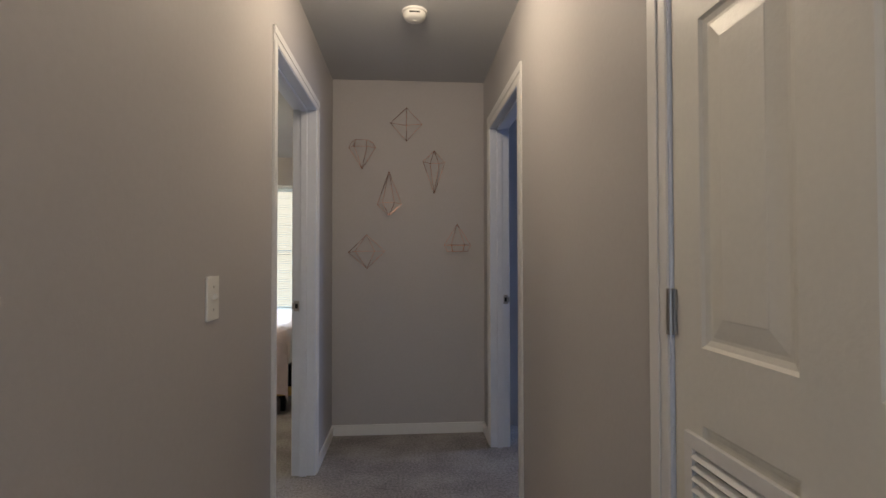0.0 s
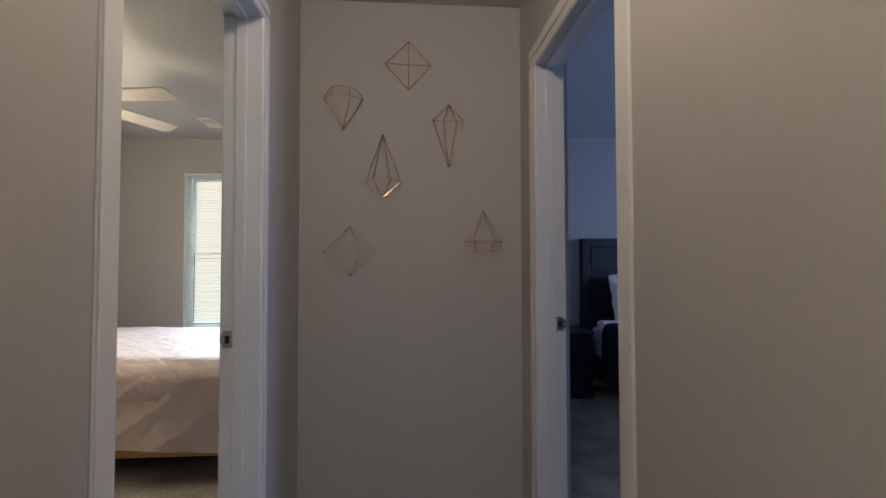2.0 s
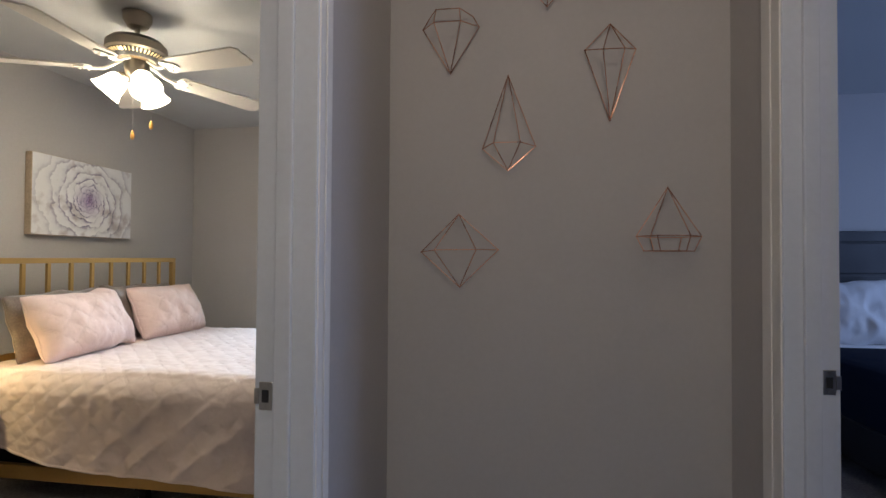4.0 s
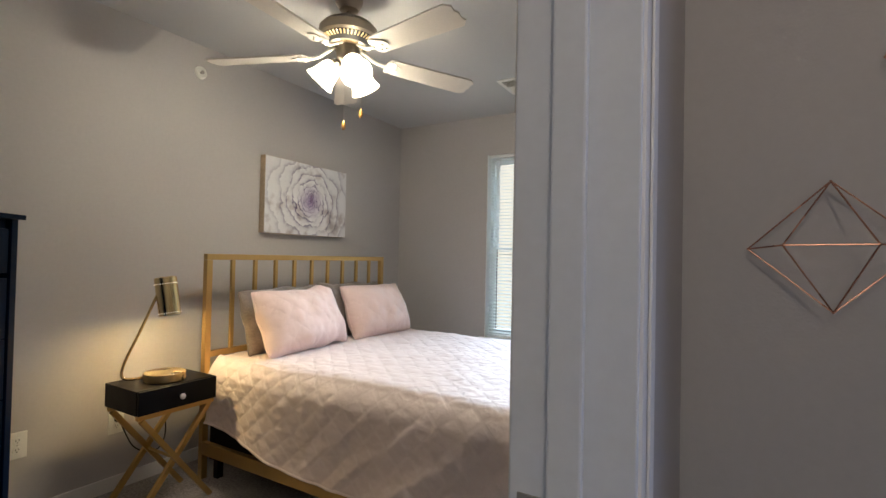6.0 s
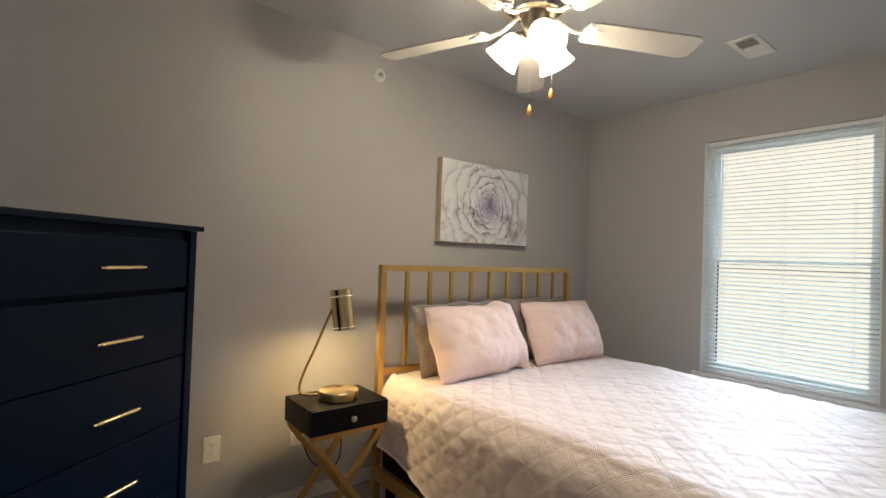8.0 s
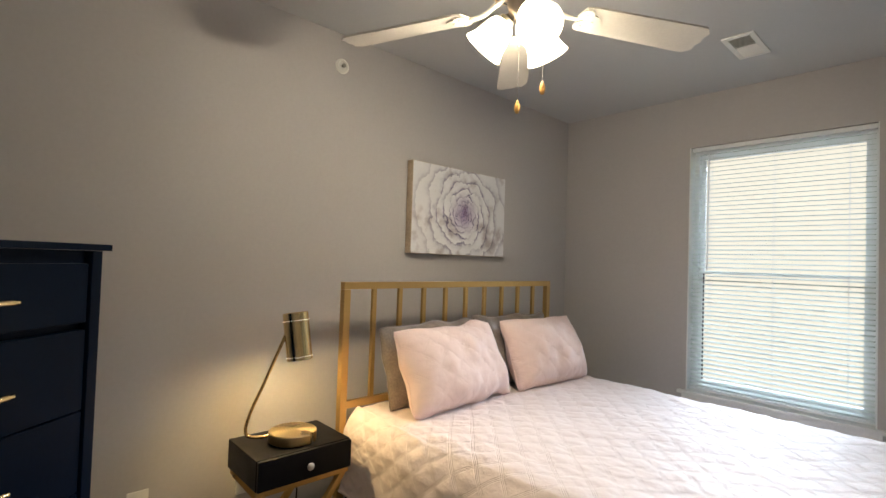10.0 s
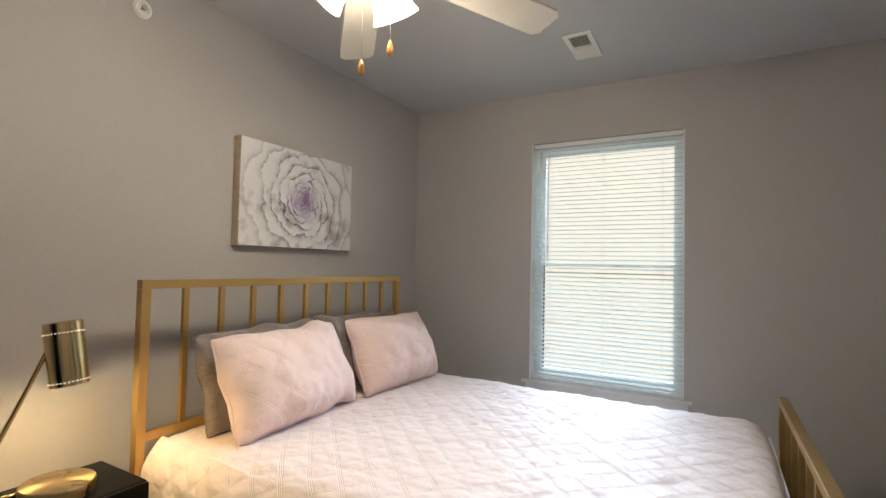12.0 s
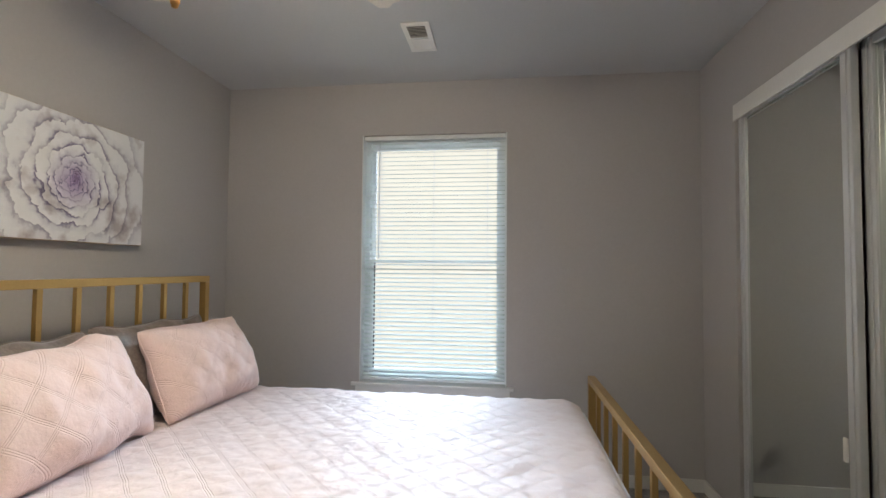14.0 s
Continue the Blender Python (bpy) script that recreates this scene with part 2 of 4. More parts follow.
def rose_painting():
    """A pale rosette flower: scalloped spiral rings of petals round a violet heart."""
    m = bpy.data.materials.new("rosette_print")
    m.use_nodes = True
    t = m.node_tree
    N = t.nodes.new
    b = t.nodes["Principled BSDF"]
    b.inputs["Roughness"].default_value = 0.75

    def calc(op, a, c=None, k=None):
        n = N("ShaderNodeMath")
        n.operation = op
        for i, v in enumerate((a, c, k)):
            if v is None:
                continue
            if isinstance(v, (int, float)):
                n.inputs[i].default_value = v
            else:
                t.links.new(v, n.inputs[i])
        return n.outputs[0]

    co = N("ShaderNodeTexCoord")
    warp = N("ShaderNodeTexNoise")
    warp.inputs["Scale"].default_value, warp.inputs["Detail"].default_value = 9, 4
    t.links.new(co.outputs["Object"], warp.inputs["Vector"])
    sub = N("ShaderNodeVectorMath")
    sub.operation, sub.inputs[1].default_value = "SUBTRACT", (0.5, 0.5, 0.5)
    t.links.new(warp.outputs["Color"], sub.inputs[0])
    sc = N("ShaderNodeVectorMath")
    sc.operation = "SCALE"
    sc.inputs["Scale"].default_value = 0.07
    t.links.new(sub.outputs[0], sc.inputs[0])
    ad = N("ShaderNodeVectorMath")
    ad.operation = "ADD"
    t.links.new(co.outputs["Object"], ad.inputs[0])
    t.links.new(sc.outputs[0], ad.inputs[1])
    torn = N("ShaderNodeTexNoise")
    torn.inputs["Scale"].default_value, torn.inputs["Detail"].default_value = 42, 6
    t.links.new(co.outputs["Object"], torn.inputs["Vector"])
    sub2, sc2, ad2 = N("ShaderNodeVectorMath"), N("ShaderNodeVectorMath"), N("ShaderNodeVectorMath")
    sub2.operation, sub2.inputs[1].default_value = "SUBTRACT", (0.5, 0.5, 0.5)
    sc2.operation, ad2.operation = "SCALE", "ADD"
    sc2.inputs["Scale"].default_value = 0.04
    t.links.new(torn.outputs["Color"], sub2.inputs[0])
    t.links.new(sub2.outputs[0], sc2.inputs[0])
    t.links.new(ad.outputs[0], ad2.inputs[0])
    t.links.new(sc2.outputs[0], ad2.inputs[1])
    sep = N("ShaderNodeSeparateXYZ")
    t.links.new(ad2.outputs[0], sep.inputs[0])
    u, v = calc("SUBTRACT", sep.outputs["Y"], 0.015), calc("SUBTRACT", sep.outputs["Z"], -0.005)
    r = calc("SQRT", calc("ADD", calc("MULTIPLY", u, u), calc("MULTIPLY", v, v)))
    th = calc("ARCTAN2", v, u)
    lr = calc("LOGARITHM", calc("ADD", r, 0.035), 2.0)
    ring = calc("MULTIPLY", lr, 2.9)
    spiral = calc("ADD", ring, calc("MULTIPLY", th, 2 / (2 * 3.14159265)))
    scallop = calc("ABSOLUTE", calc("SINE", calc("ADD", calc("MULTIPLY", th, 3.5), calc("MULTIPLY", calc("FLOOR", spiral), 1.9))))
    f = calc("FRACT", calc("SUBTRACT", spiral, calc("MULTIPLY", scallop, 0.42)))
    edge = N("ShaderNodeValToRGB")
    e = edge.color_ramp
    e.elements[0].position, e.elements[0].color = 0.0, (0.06, 0.045, 0.13, 1)
    e.elements[1].position, e.elements[1].color = 1.0, (0.78, 0.78, 0.81, 1)
    for pos, col in ((0.09, (0.16, 0.13, 0.25, 1)), (0.26, (0.55, 0.55, 0.61, 1)), (0.55, (0.73, 0.73, 0.76, 1))):
        k = e.elements.new(pos)
        k.color = col
    t.links.new(f, edge.inputs[0])
    # outer petals are paler and lose their lines, the heart is violet
    pale = N("ShaderNodeMapRange")
    pale.inputs["From Min"].default_value, pale.inputs["From Max"].default_value = 0.13, 0.36
    pale.inputs["To Min"].default_value, pale.inputs["To Max"].default_value = 0.0, 0.7
    t.links.new(r, pale.inputs["Value"])
    lost, soft_edge = N("ShaderNodeTexNoise"), N("ShaderNodeMapRange")
    lost.inputs["Scale"].default_value, lost.inputs["Detail"].default_value = 11, 3
    t.links.new(co.outputs["Object"], lost.inputs["Vector"])
    soft_edge.inputs["From Min"].default_value, soft_edge.inputs["From Max"].default_value = 0.46, 0.60
    soft_edge.inputs["To Max"].default_value = 0.78
    t.links.new(lost.outputs["Fac"], soft_edge.inputs["Value"])
    mx = N("ShaderNodeMixRGB")
    mx.inputs[2].default_value = (0.70, 0.70, 0.715, 1)
    t.links.new(calc("MAXIMUM", pale.outputs[0], soft_edge.outputs[0]), mx.inputs[0])
    t.links.new(edge.outputs[0], mx.inputs[1])
    heart = N("ShaderNodeMapRange")
    heart.inputs["From Min"].default_value, heart.inputs["From Max"].default_value = 0.015, 0.13
    heart.inputs["To Min"].default_value, heart.inputs["To Max"].default_value = 0.9, 0.0
    t.links.new(r, heart.inputs["Value"])
    mh = N("ShaderNodeMixRGB")
    mh.blend_type = "MULTIPLY"
    mh.inputs[2].default_value = (0.42, 0.29, 0.56, 1)
    t.links.new(heart.outputs[0], mh.inputs[0])
    t.links.new(mx.outputs[0], mh.inputs[1])
    blot = N("ShaderNodeTexNoise")
    blot.inputs["Scale"].default_value, blot.inputs["Detail"].default_value = 8, 9
    t.links.new(co.outputs["Object"], blot.inputs["Vector"])
    br = N("ShaderNodeValToRGB")
    br.color_ramp.elements[0].position, br.color_ramp.elements[0].color = 0.33, (0.34, 0.24, 0.25, 1)
    br.color_ramp.elements[1].position, br.color_ramp.elements[1].color = 0.47, (1, 1, 1, 1)
    t.links.new(blot.outputs["Fac"], br.inputs[0])
    mb = N("ShaderNodeMixRGB")
    mb.blend_type = "MULTIPLY"
    mb.inputs[0].default_value = 0.6
    t.links.new(mh.outputs[0], mb.inputs[1])
    t.links.new(br.outputs[0], mb.inputs[2])
    t.links.new(mb.outputs[0], b.inputs["Base Color"])
    weave = N("ShaderNodeTexNoise")
    weave.inputs["Scale"].default_value = 400
    t.links.new(co.outputs["Object"], weave.inputs["Vector"])
    bp = N("ShaderNodeBump")
    bp.inputs["Strength"].default_value, bp.inputs["Distance"].default_value = 0.3, 0.002
    t.links.new(weave.outputs["Fac"], bp.inputs["Height"])
    t.links.new(bp.outputs[0], b.inputs["Normal"])
    return m


ROSETTE = rose_painting()


# ---- mesh helpers ----
def box(bm, x0, x1, y0, y1, z0, z1, bevel=0.0, m=None):
    made = bmesh.ops.create_cube(bm, size=1.0, matrix=Matrix.Translation(((x0 + x1) / 2, (y0 + y1) / 2, (z0 + z1) / 2)) @ Matrix.Diagonal((x1 - x0, y1 - y0, z1 - z0, 1)))
    verts = made["verts"]
    if bevel:
        edges = list({e for v in verts for e in v.link_edges})
        res = bmesh.ops.bevel(bm, geom=edges, offset=bevel, segments=2, affect="EDGES", profile=0.6)
        verts = list({v for f in res["faces"] for v in f.verts} | {v for v in verts if v.is_valid})
    if m is not None:
        bmesh.ops.transform(bm, matrix=m, verts=verts)
    return verts


def a_box(*args, **kw):
    bm = bmesh.new()
    box(bm, *args, **kw)
    return bm


def rod(bm, p, q, r, seg=10, r2=None):
    p, q = Vector(p), Vector(q)
    d = q - p
    m = Matrix.Translation((p + q) / 2) @ d.to_track_quat("Z", "Y").to_matrix().to_4x4()
    bmesh.ops.create_cone(bm, cap_ends=True, segments=seg, radius1=r, radius2=r if r2 is None else r2, depth=d.length, matrix=m)


def a_rod(*args, **kw):
    bm = bmesh.new()
    rod(bm, *args, **kw)
    return bm


def bar(bm, p, q, w, h, side=(0, 0, 1), bevel=0.0):
    """A square bar from p to q, w wide across side and h along it."""
    p, q = Vector(p), Vector(q)
    d = (q - p).normalized()
    s = (Vector(side) - d * d.dot(Vector(side))).normalized()
    c = d.cross(s)
    m = Matrix((c, s, d)).transposed().to_4x4()
    m.translation = (p + q) / 2
    n = (q - p).length
    return box(bm, -w / 2, w / 2, -h / 2, h / 2, -n / 2, n / 2, bevel, m)


def a_bar(*args, **kw):
    bm = bmesh.new()
    bar(bm, *args, **kw)
    return bm


def lathe(profile, seg=32, at=(0, 0, 0), m=None, caps=True):
    """Turns a profile of (radius, height) about the z axis."""
    bm = bmesh.new()
    rings = []
    for r, z in profile:
        rings.append([bm.verts.new((r * math.cos(2 * math.pi * k / seg), r * math.sin(2 * math.pi * k / seg), z)) for k in range(seg)])
    for a, b in zip(rings, rings[1:]):
        for k in range(seg):
            bm.faces.new((a[k], a[(k + 1) % seg], b[(k + 1) % seg], b[k]))
    if caps:
        if profile[0][0] > 1e-4:
            bm.faces.new(rings[0][::-1])
        if profile[-1][0] > 1e-4:
            bm.faces.new(rings[-1])
    bmesh.ops.remove_doubles(bm, verts=bm.verts, dist=1e-6)
    bmesh.ops.recalc_face_normals(bm, faces=bm.faces)
    bmesh.ops.transform(bm, matrix=m if m is not None else Matrix.Translation(at), verts=bm.verts)
    return bm


def tube(points, r, seg=10):
    """A round tube along a smooth line of points."""
    pts = [Vector(p) for p in points]
    bm = bmesh.new()
    rings, up = [], Vector((0.3, 0.2, 1)).normalized()
    for i, p in enumerate(pts):
        d = (pts[min(i + 1, len(pts) - 1)] - pts[max(i - 1, 0)]).normalized()
        s = d.cross(up).normalized()
        c = s.cross(d)
        up = c
        rings.append([bm.verts.new(p + r * (math.cos(2 * math.pi * k / seg) * s + math.sin(2 * math.pi * k / seg) * c)) for k in range(seg)])
    for a, b in zip(rings, rings[1:]):
        for k in range(seg):
            bm.faces.new((a[k], a[(k + 1) % seg], b[(k + 1) % seg], b[k]))
    bm.faces.new(rings[0][::-1])
    bm.faces.new(rings[-1])
    bmesh.ops.recalc_face_normals(bm, faces=bm.faces)
    return bm


def mesh_of(name, bm, mat, smooth=None):
    me = bpy.data.meshes.new(name)
    bm.to_mesh(me)
    bm.free()
    me.materials.append(mat)
    if smooth is not None:
        me.shade_smooth()
        if smooth < 180:
            me.set_sharp_from_angle(angle=radians(smooth))
    return me


def part(name, bm, mat, parent=None, label="", smooth=None):
    """Links a bmesh as one mesh object under a thing or a part."""
    ob = new(name, mesh_of(name, bm, mat, smooth))
    ob.parent = parent
    if label:
        tagged(ob, label)
    return ob


def thing(name, label, category, at=(0, 0, 0), turn=0.0, group=""):
    ob = new(name)
    ob.empty_display_size = 0.1
    ob.matrix_world = pose(*at, 0, 0, turn)
    return tagged(ob, label, category, group)


def structure(name, bm, mat, label="", category="", smooth=None):
    return tagged(part(name, bm, mat, None, label, smooth), label, category, kind="structure")


# ---- floor, ceilings and walls ----
structure("floor", a_box(-3.0, 5.3, -1.6, 6.5, -0.12, 0.0), CARPET, "beige cut pile carpet with darker trodden patches", "carpet")
structure("ceiling", a_box(-3.0, 5.3, -1.6, 6.5, CEIL, CEIL + 0.14), CEILING, "flat painted ceiling", "ceiling")


def wall_along_y(name, x0, x1, y0, y1, openings=()):
    """A wall of thickness x0..x1; openings are (y0, y1, z0, z1)."""
    bm = bmesh.new()
    at = y0
    for a, b, lo, hi in sorted(openings):
        box(bm, x0, x1, at, a, 0, CEIL)
        if lo > 0:
            box(bm, x0, x1, a, b, 0, lo)
        if hi < CEIL:
            box(bm, x0, x1, a, b, hi, CEIL)
        at = b
    box(bm, x0, x1, at, y1, 0, CEIL)
    return structure(name, bm, WALL, "greige painted drywall wall", "wall")


def wall_along_x(name, y0, y1, x0, x1, openings=()):
    bm = bmesh.new()
    at = x0
    for a, b, lo, hi in sorted(openings):
        box(bm, at, a, y0, y1, 0, CEIL)
        if lo > 0:
            box(bm, a, b, y0, y1, 0, lo)
        if hi < CEIL:
            box(bm, a, b, y0, y1, hi, CEIL)
        at = b
    box(bm, at, x1, y0, y1, 0, CEIL)
    return structure(name, bm, WALL, "greige painted drywall wall", "wall")


LD0, LD1 = 2.108, 2.918      # bedroom doorway, clear
RD0, RD1 = 2.46, 3.235      # doorway of the other bedroom, clear
CD0, CD1 = 0.378, 1.108     # hall closet door
HEAD = 2.04
WX0, WX1, WZ0, WZ1 = -1.638, -0.721, 0.547, 2.105   # window
J = 0.02
OX1, OY1 = 5.0, 5.85        # other bedroom

wall_along_y("wall_hall_left", HX0 - WL, HX0, -1.3, HYE, [(LD0 - J, LD1 + J, 0, HEAD + J)])
wall_along_y("wall_hall_right", HX1, HX1 + WT, -1.3, HYE, [(CD0 - J, CD1 + J, 0, HEAD + J), (RD0 - J, RD1 + J, 0, HEAD + J)])
wall_along_x("wall_hall_end", HYE, HYE + WT, HX0 - WL, HX1 + WT)
wall_along_x("wall_hall_back", -1.3 - WT, -1.3, HX0 - WL, OX1, [(0.1, 1.05, 0, HEAD)])
wall_along_y("wall_bedroom_left", BX0 - WT, BX0, BY0 - WT, BY1)
wall_along_x("wall_bedroom_near", BY0 - WT, BY0, BX0, HX0 - WL)
wall_along_x("wall_window", BY1, BY1 + 0.15, BX0 - WT, 1.25, [(WX0, WX1, WZ0 - 0.02, WZ1)])
wall_along_y("wall_closet", BX1, BX1 + 0.11, HYE + WT, BY1, [(4.15, 5.76, 0, 2.085)])
wall_along_y("wall_closet_back", 1.13, 1.25, HYE + WT, BY1)
wall_along_y("wall_other_side", 1.25, 1.37, HYE + WT, OY1)
wall_along_x("wall_other_far", OY1, OY1 + WT, 1.25, OX1)
wall_along_y("wall_other_right", OX1, OX1 + WT, -1.3, OY1 + WT, [(3.05, 4.35, 0.7, 2.1)])


def baseboard(name, x0, x1, y0, y1):
    return structure(name, a_box(x0, x1, y0, y1, 0.0, 0.072, 0.003), TRIM, "white painted wooden baseboard", "baseboard")


B = 0.012
baseboard("baseboard_hall_end", HX0 + B, HX1 - B, HYE - B, HYE)
baseboard("baseboard_hall_left_near", HX0, HX0 + B, -1.3, LD0 - 0.073)
baseboard("baseboard_hall_left_far", HX0, HX0 + B, LD1 + 0.073, HYE)
baseboard("baseboard_hall_right_near", HX1 - B, HX1, CD1 + 0.09, RD0 - 0.078)
baseboard("baseboard_hall_right_far", HX1 - B, HX1, RD1 + 0.078, HYE)
baseboard("baseboard_bedroom_left", BX0, BX0 + B, BY0, BY1)
baseboard("baseboard_bedroom_near", BX0 + B, HX0 - WL, BY0, BY0 + B)
baseboard("baseboard_window_wall", BX0 + B, BX1 - B, BY1 - B, BY1)
baseboard("baseboard_closet_far", BX1 - B, BX1, 5.80, BY1)
baseboard("baseboard_closet_near", BX1 - B, BX1, HYE + WT + B, 4.10)
baseboard("baseboard_jog", HX0 - WL, BX1, HYE + WT, HYE + WT + B)
baseboard("baseboard_other_far", 1.26, OX1, OY1 - B, OY1)


def door_frame(name, x0, x1, d0, d1, casing, sides, label, stop_x):
    """Jambs, stop and casings round a doorway in a wall along y."""
    t = thing(name, label, "door frame")
    t["kind"] = "structure"
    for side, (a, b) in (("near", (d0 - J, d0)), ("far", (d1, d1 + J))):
        part("jamb", a_box(x0 - 0.004, x1 + 0.004, a, b, 0, HEAD, 0.002), JAMB_COOL_LIT, t)
    part("head_jamb", a_box(x0 - 0.004, x1 + 0.004, d0 - J, d1 + J, HEAD, HEAD + J, 0.002), JAMB_COOL_LIT, t)
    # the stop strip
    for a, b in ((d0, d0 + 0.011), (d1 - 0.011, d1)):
        part("stop", a_box(stop_x - 0.018, stop_x + 0.018, a, b, 0, HEAD - 0.011, 0.003), JAMB_COOL_LIT, t)
    part("stop", a_box(stop_x - 0.018, stop_x + 0.018, d0, d1, HEAD - 0.011, HEAD, 0.003), JAMB_COOL_LIT, t)
    for x, s in sides:
        rv = 0.005
        for a, b, c in ((d0 - rv - casing, d0 - rv, -1), (d1 + rv, d1 + rv + casing, 1)):
            bm = bmesh.new()
            box(bm, min(x, x + s * 0.0075), max(x, x + s * 0.0075), a, b, 0, HEAD + rv, 0.003)
            o = (a, a + casing * 0.55) if c < 0 else (b - casing * 0.55, b)
            box(bm, min(x + s * 0.0075, x + s * 0.0115), max(x + s * 0.0075, x + s * 0.0115), o[0], o[1], 0, HEAD + rv, 0.003)
            part("casing", bm, TRIM, t)
        bm = bmesh.new()
        box(bm, min(x, x + s * 0.0075), max(x, x + s * 0.0075), d0 - rv - casing, d1 + rv + casing, HEAD + rv, HEAD + rv + casing, 0.003)
        box(bm, min(x + s * 0.0075, x + s * 0.0115), max(x + s * 0.0075, x + s * 0.0115), d0 - rv - casing, d1 + rv + casing, HEAD + rv + casing * 0.45, HEAD + rv + casing, 0.003)
        part("casing", bm, TRIM, t)
    return t


def strike_plate(parent, x, y, s, z=0.94):
    """A latch plate let into the far jamb, with its dark hole and two screws."""
    plate = part("strike_plate", a_box(x - 0.014, x + 0.014, y - 0.002, y + 0.001, z - 0.029, z + 0.029, 0.0008), STEEL, parent, "satin nickel strike plate")
    part("lip", a_box(min(x + s * 0.014, x + s * 0.024), max(x + s * 0.014, x + s * 0.024), y - 0.004, y - 0.001, z - 0.016, z + 0.016, 0.001), STEEL, plate)
    part("hole", a_box(x - 0.008, x + 0.007, y - 0.0028, y - 0.0019, z - 0.013, z + 0.013, 0.0004), DARK, plate)
    for dz in (-0.022, 0.022):
        part("screw", a_rod((x, y - 0.0035, z + dz), (x, y, z + dz), 0.0035, 8), STEEL, plate)


frame_1 = door_frame("door_frame_1", HX0 - WL, HX0, LD0, LD1, 0.058, [(HX0, 1), (HX0 - WL, -1)], "white painted door frame of the bright bedroom", HX0 - WL + 0.058)
strike_plate(frame_1, HX0 - WL + 0.02, LD1, -1)
frame_2 = door_frame("door_frame_2", HX1, HX1 + WT, RD0, RD1, 0.08, [(HX1, -1), (HX1 + WT, 1)], "white painted door frame of the dim bedroom", HX1 + WT - 0.058)
strike_plate(frame_2, HX1 + WT - 0.02, RD1, 1)
door_frame("door_frame_3", HX1, HX1 + WT, CD0 - 0.004, CD1 + 0.004, 0.068, [(HX1, -1)], "white painted door frame of the hall closet", HX1 + 0.055)


def closet_door():
    """A moulded panel door with a louvred grille in its lower half, shut."""
    x = HX1 + 0.002
    t = thing("closet_door", "shut cream moulded panel door with a louvred grille", "door")
    rows = ((1.72, 1.93), (1.04, 1.645), (0.17, 0.90))
    u0, u1 = 0.088, 0.308
    cols = ((CD1 - u1, CD1 - u0), (CD0 + u0, CD0 + u1))
    top = HEAD - 0.003
    bm = bmesh.new()
    box(bm, x + 0.012, x + 0.035, CD0, CD1, 0.012, top)
    # stiles and rails stand proud of the panel ground
    for a, b in ((CD1 - u0, CD1), (CD0, CD0 + u0), (CD0 + u1, CD1 - u1)):
        box(bm, x, x + 0.012, a, b, 0.012, top)
    for a, b in cols:
        for lo, hi in ((0.012, 0.17), (0.90, 1.04), (1.645, 1.72), (1.93, top)):
            box(bm, x, x + 0.012, a, b, lo, hi)
    part("leaf", bm, DOOR, t)
    for lo, hi in rows:
        for a, b in cols:
            # sloping moulding round a raised field
            bm = bmesh.new()
            rings = []
            for inset, depth in ((0.0, 0.0), (0.006, 0.005), (0.016, 0.008), (0.022, 0.008), (0.056, 0.002), (0.058, 0.001)):
                rings.append([bm.verts.new((x + depth, yy, zz)) for yy, zz in ((a + inset, lo + inset), (b - inset, lo + inset), (b - inset, hi - inset), (a + inset, hi - inset))])
            for p, q in zip(rings, rings[1:]):
                for k in range(4):
                    bm.faces.new((p[k], p[(k + 1) % 4], q[(k + 1) % 4], q[k]))
            bm.faces.new(rings[-1])
            bmesh.ops.recalc_face_normals(bm, faces=bm.faces)
            part("panel", bm, DOOR, t)
    for z in (0.28, 1.097, 1.85):
        h = part("hinge", a_rod((HX1 - 0.006, CD1 + 0.002, z - 0.046), (HX1 - 0.006, CD1 + 0.002, z + 0.046), 0.0075, 10), STEEL, t, "satin nickel hinge", 40)
        part("leaf_plate", a_box(HX1 - 0.003, HX1 + 0.001, CD1 - 0.012, CD1 + 0.014, z - 0.045, z + 0.045), STEEL, h)
    g = part("grille", bmesh_frame(x - 0.010, x - 0.0005, CD0 + 0.045, CD1 - 0.045, 0.30, 0.878, 0.026), TRIM, t, "white metal louvred grille")
    part("backing", a_box(x - 0.002, x - 0.0008, CD0 + 0.071, CD1 - 0.071, 0.326, 0.852), DARK, g)
    n = 26
    slat = None
    for k in range(n):
        z = 0.336 + k * (0.842 - 0.336) / (n - 1)
        if slat is None:
            slat = mesh_of("slat", a_box(-0.009, 0.009, CD0 + 0.071, CD1 - 0.071, -0.0008, 0.0008), TRIM)
        o = new("slat", slat)
        o.parent = g
        o.matrix_local = pose(x - 0.006, 0, z, 0, -42, 0)
    return t


def bmesh_frame(x0, x1, y0, y1, z0, z1, w):
    """A flat frame in a plane of constant x."""
    bm = bmesh.new()
    box(bm, x0, x1, y0, y1, z0, z0 + w, 0.001)
    box(bm, x0, x1, y0, y1, z1 - w, z1, 0.001)
    box(bm, x0, x1, y0, y0 + w, z0 + w, z1 - w, 0.001)
    box(bm, x0, x1, y1 - w, y1, z0 + w, z1 - w, 0.001)
    return bm


closet_door()


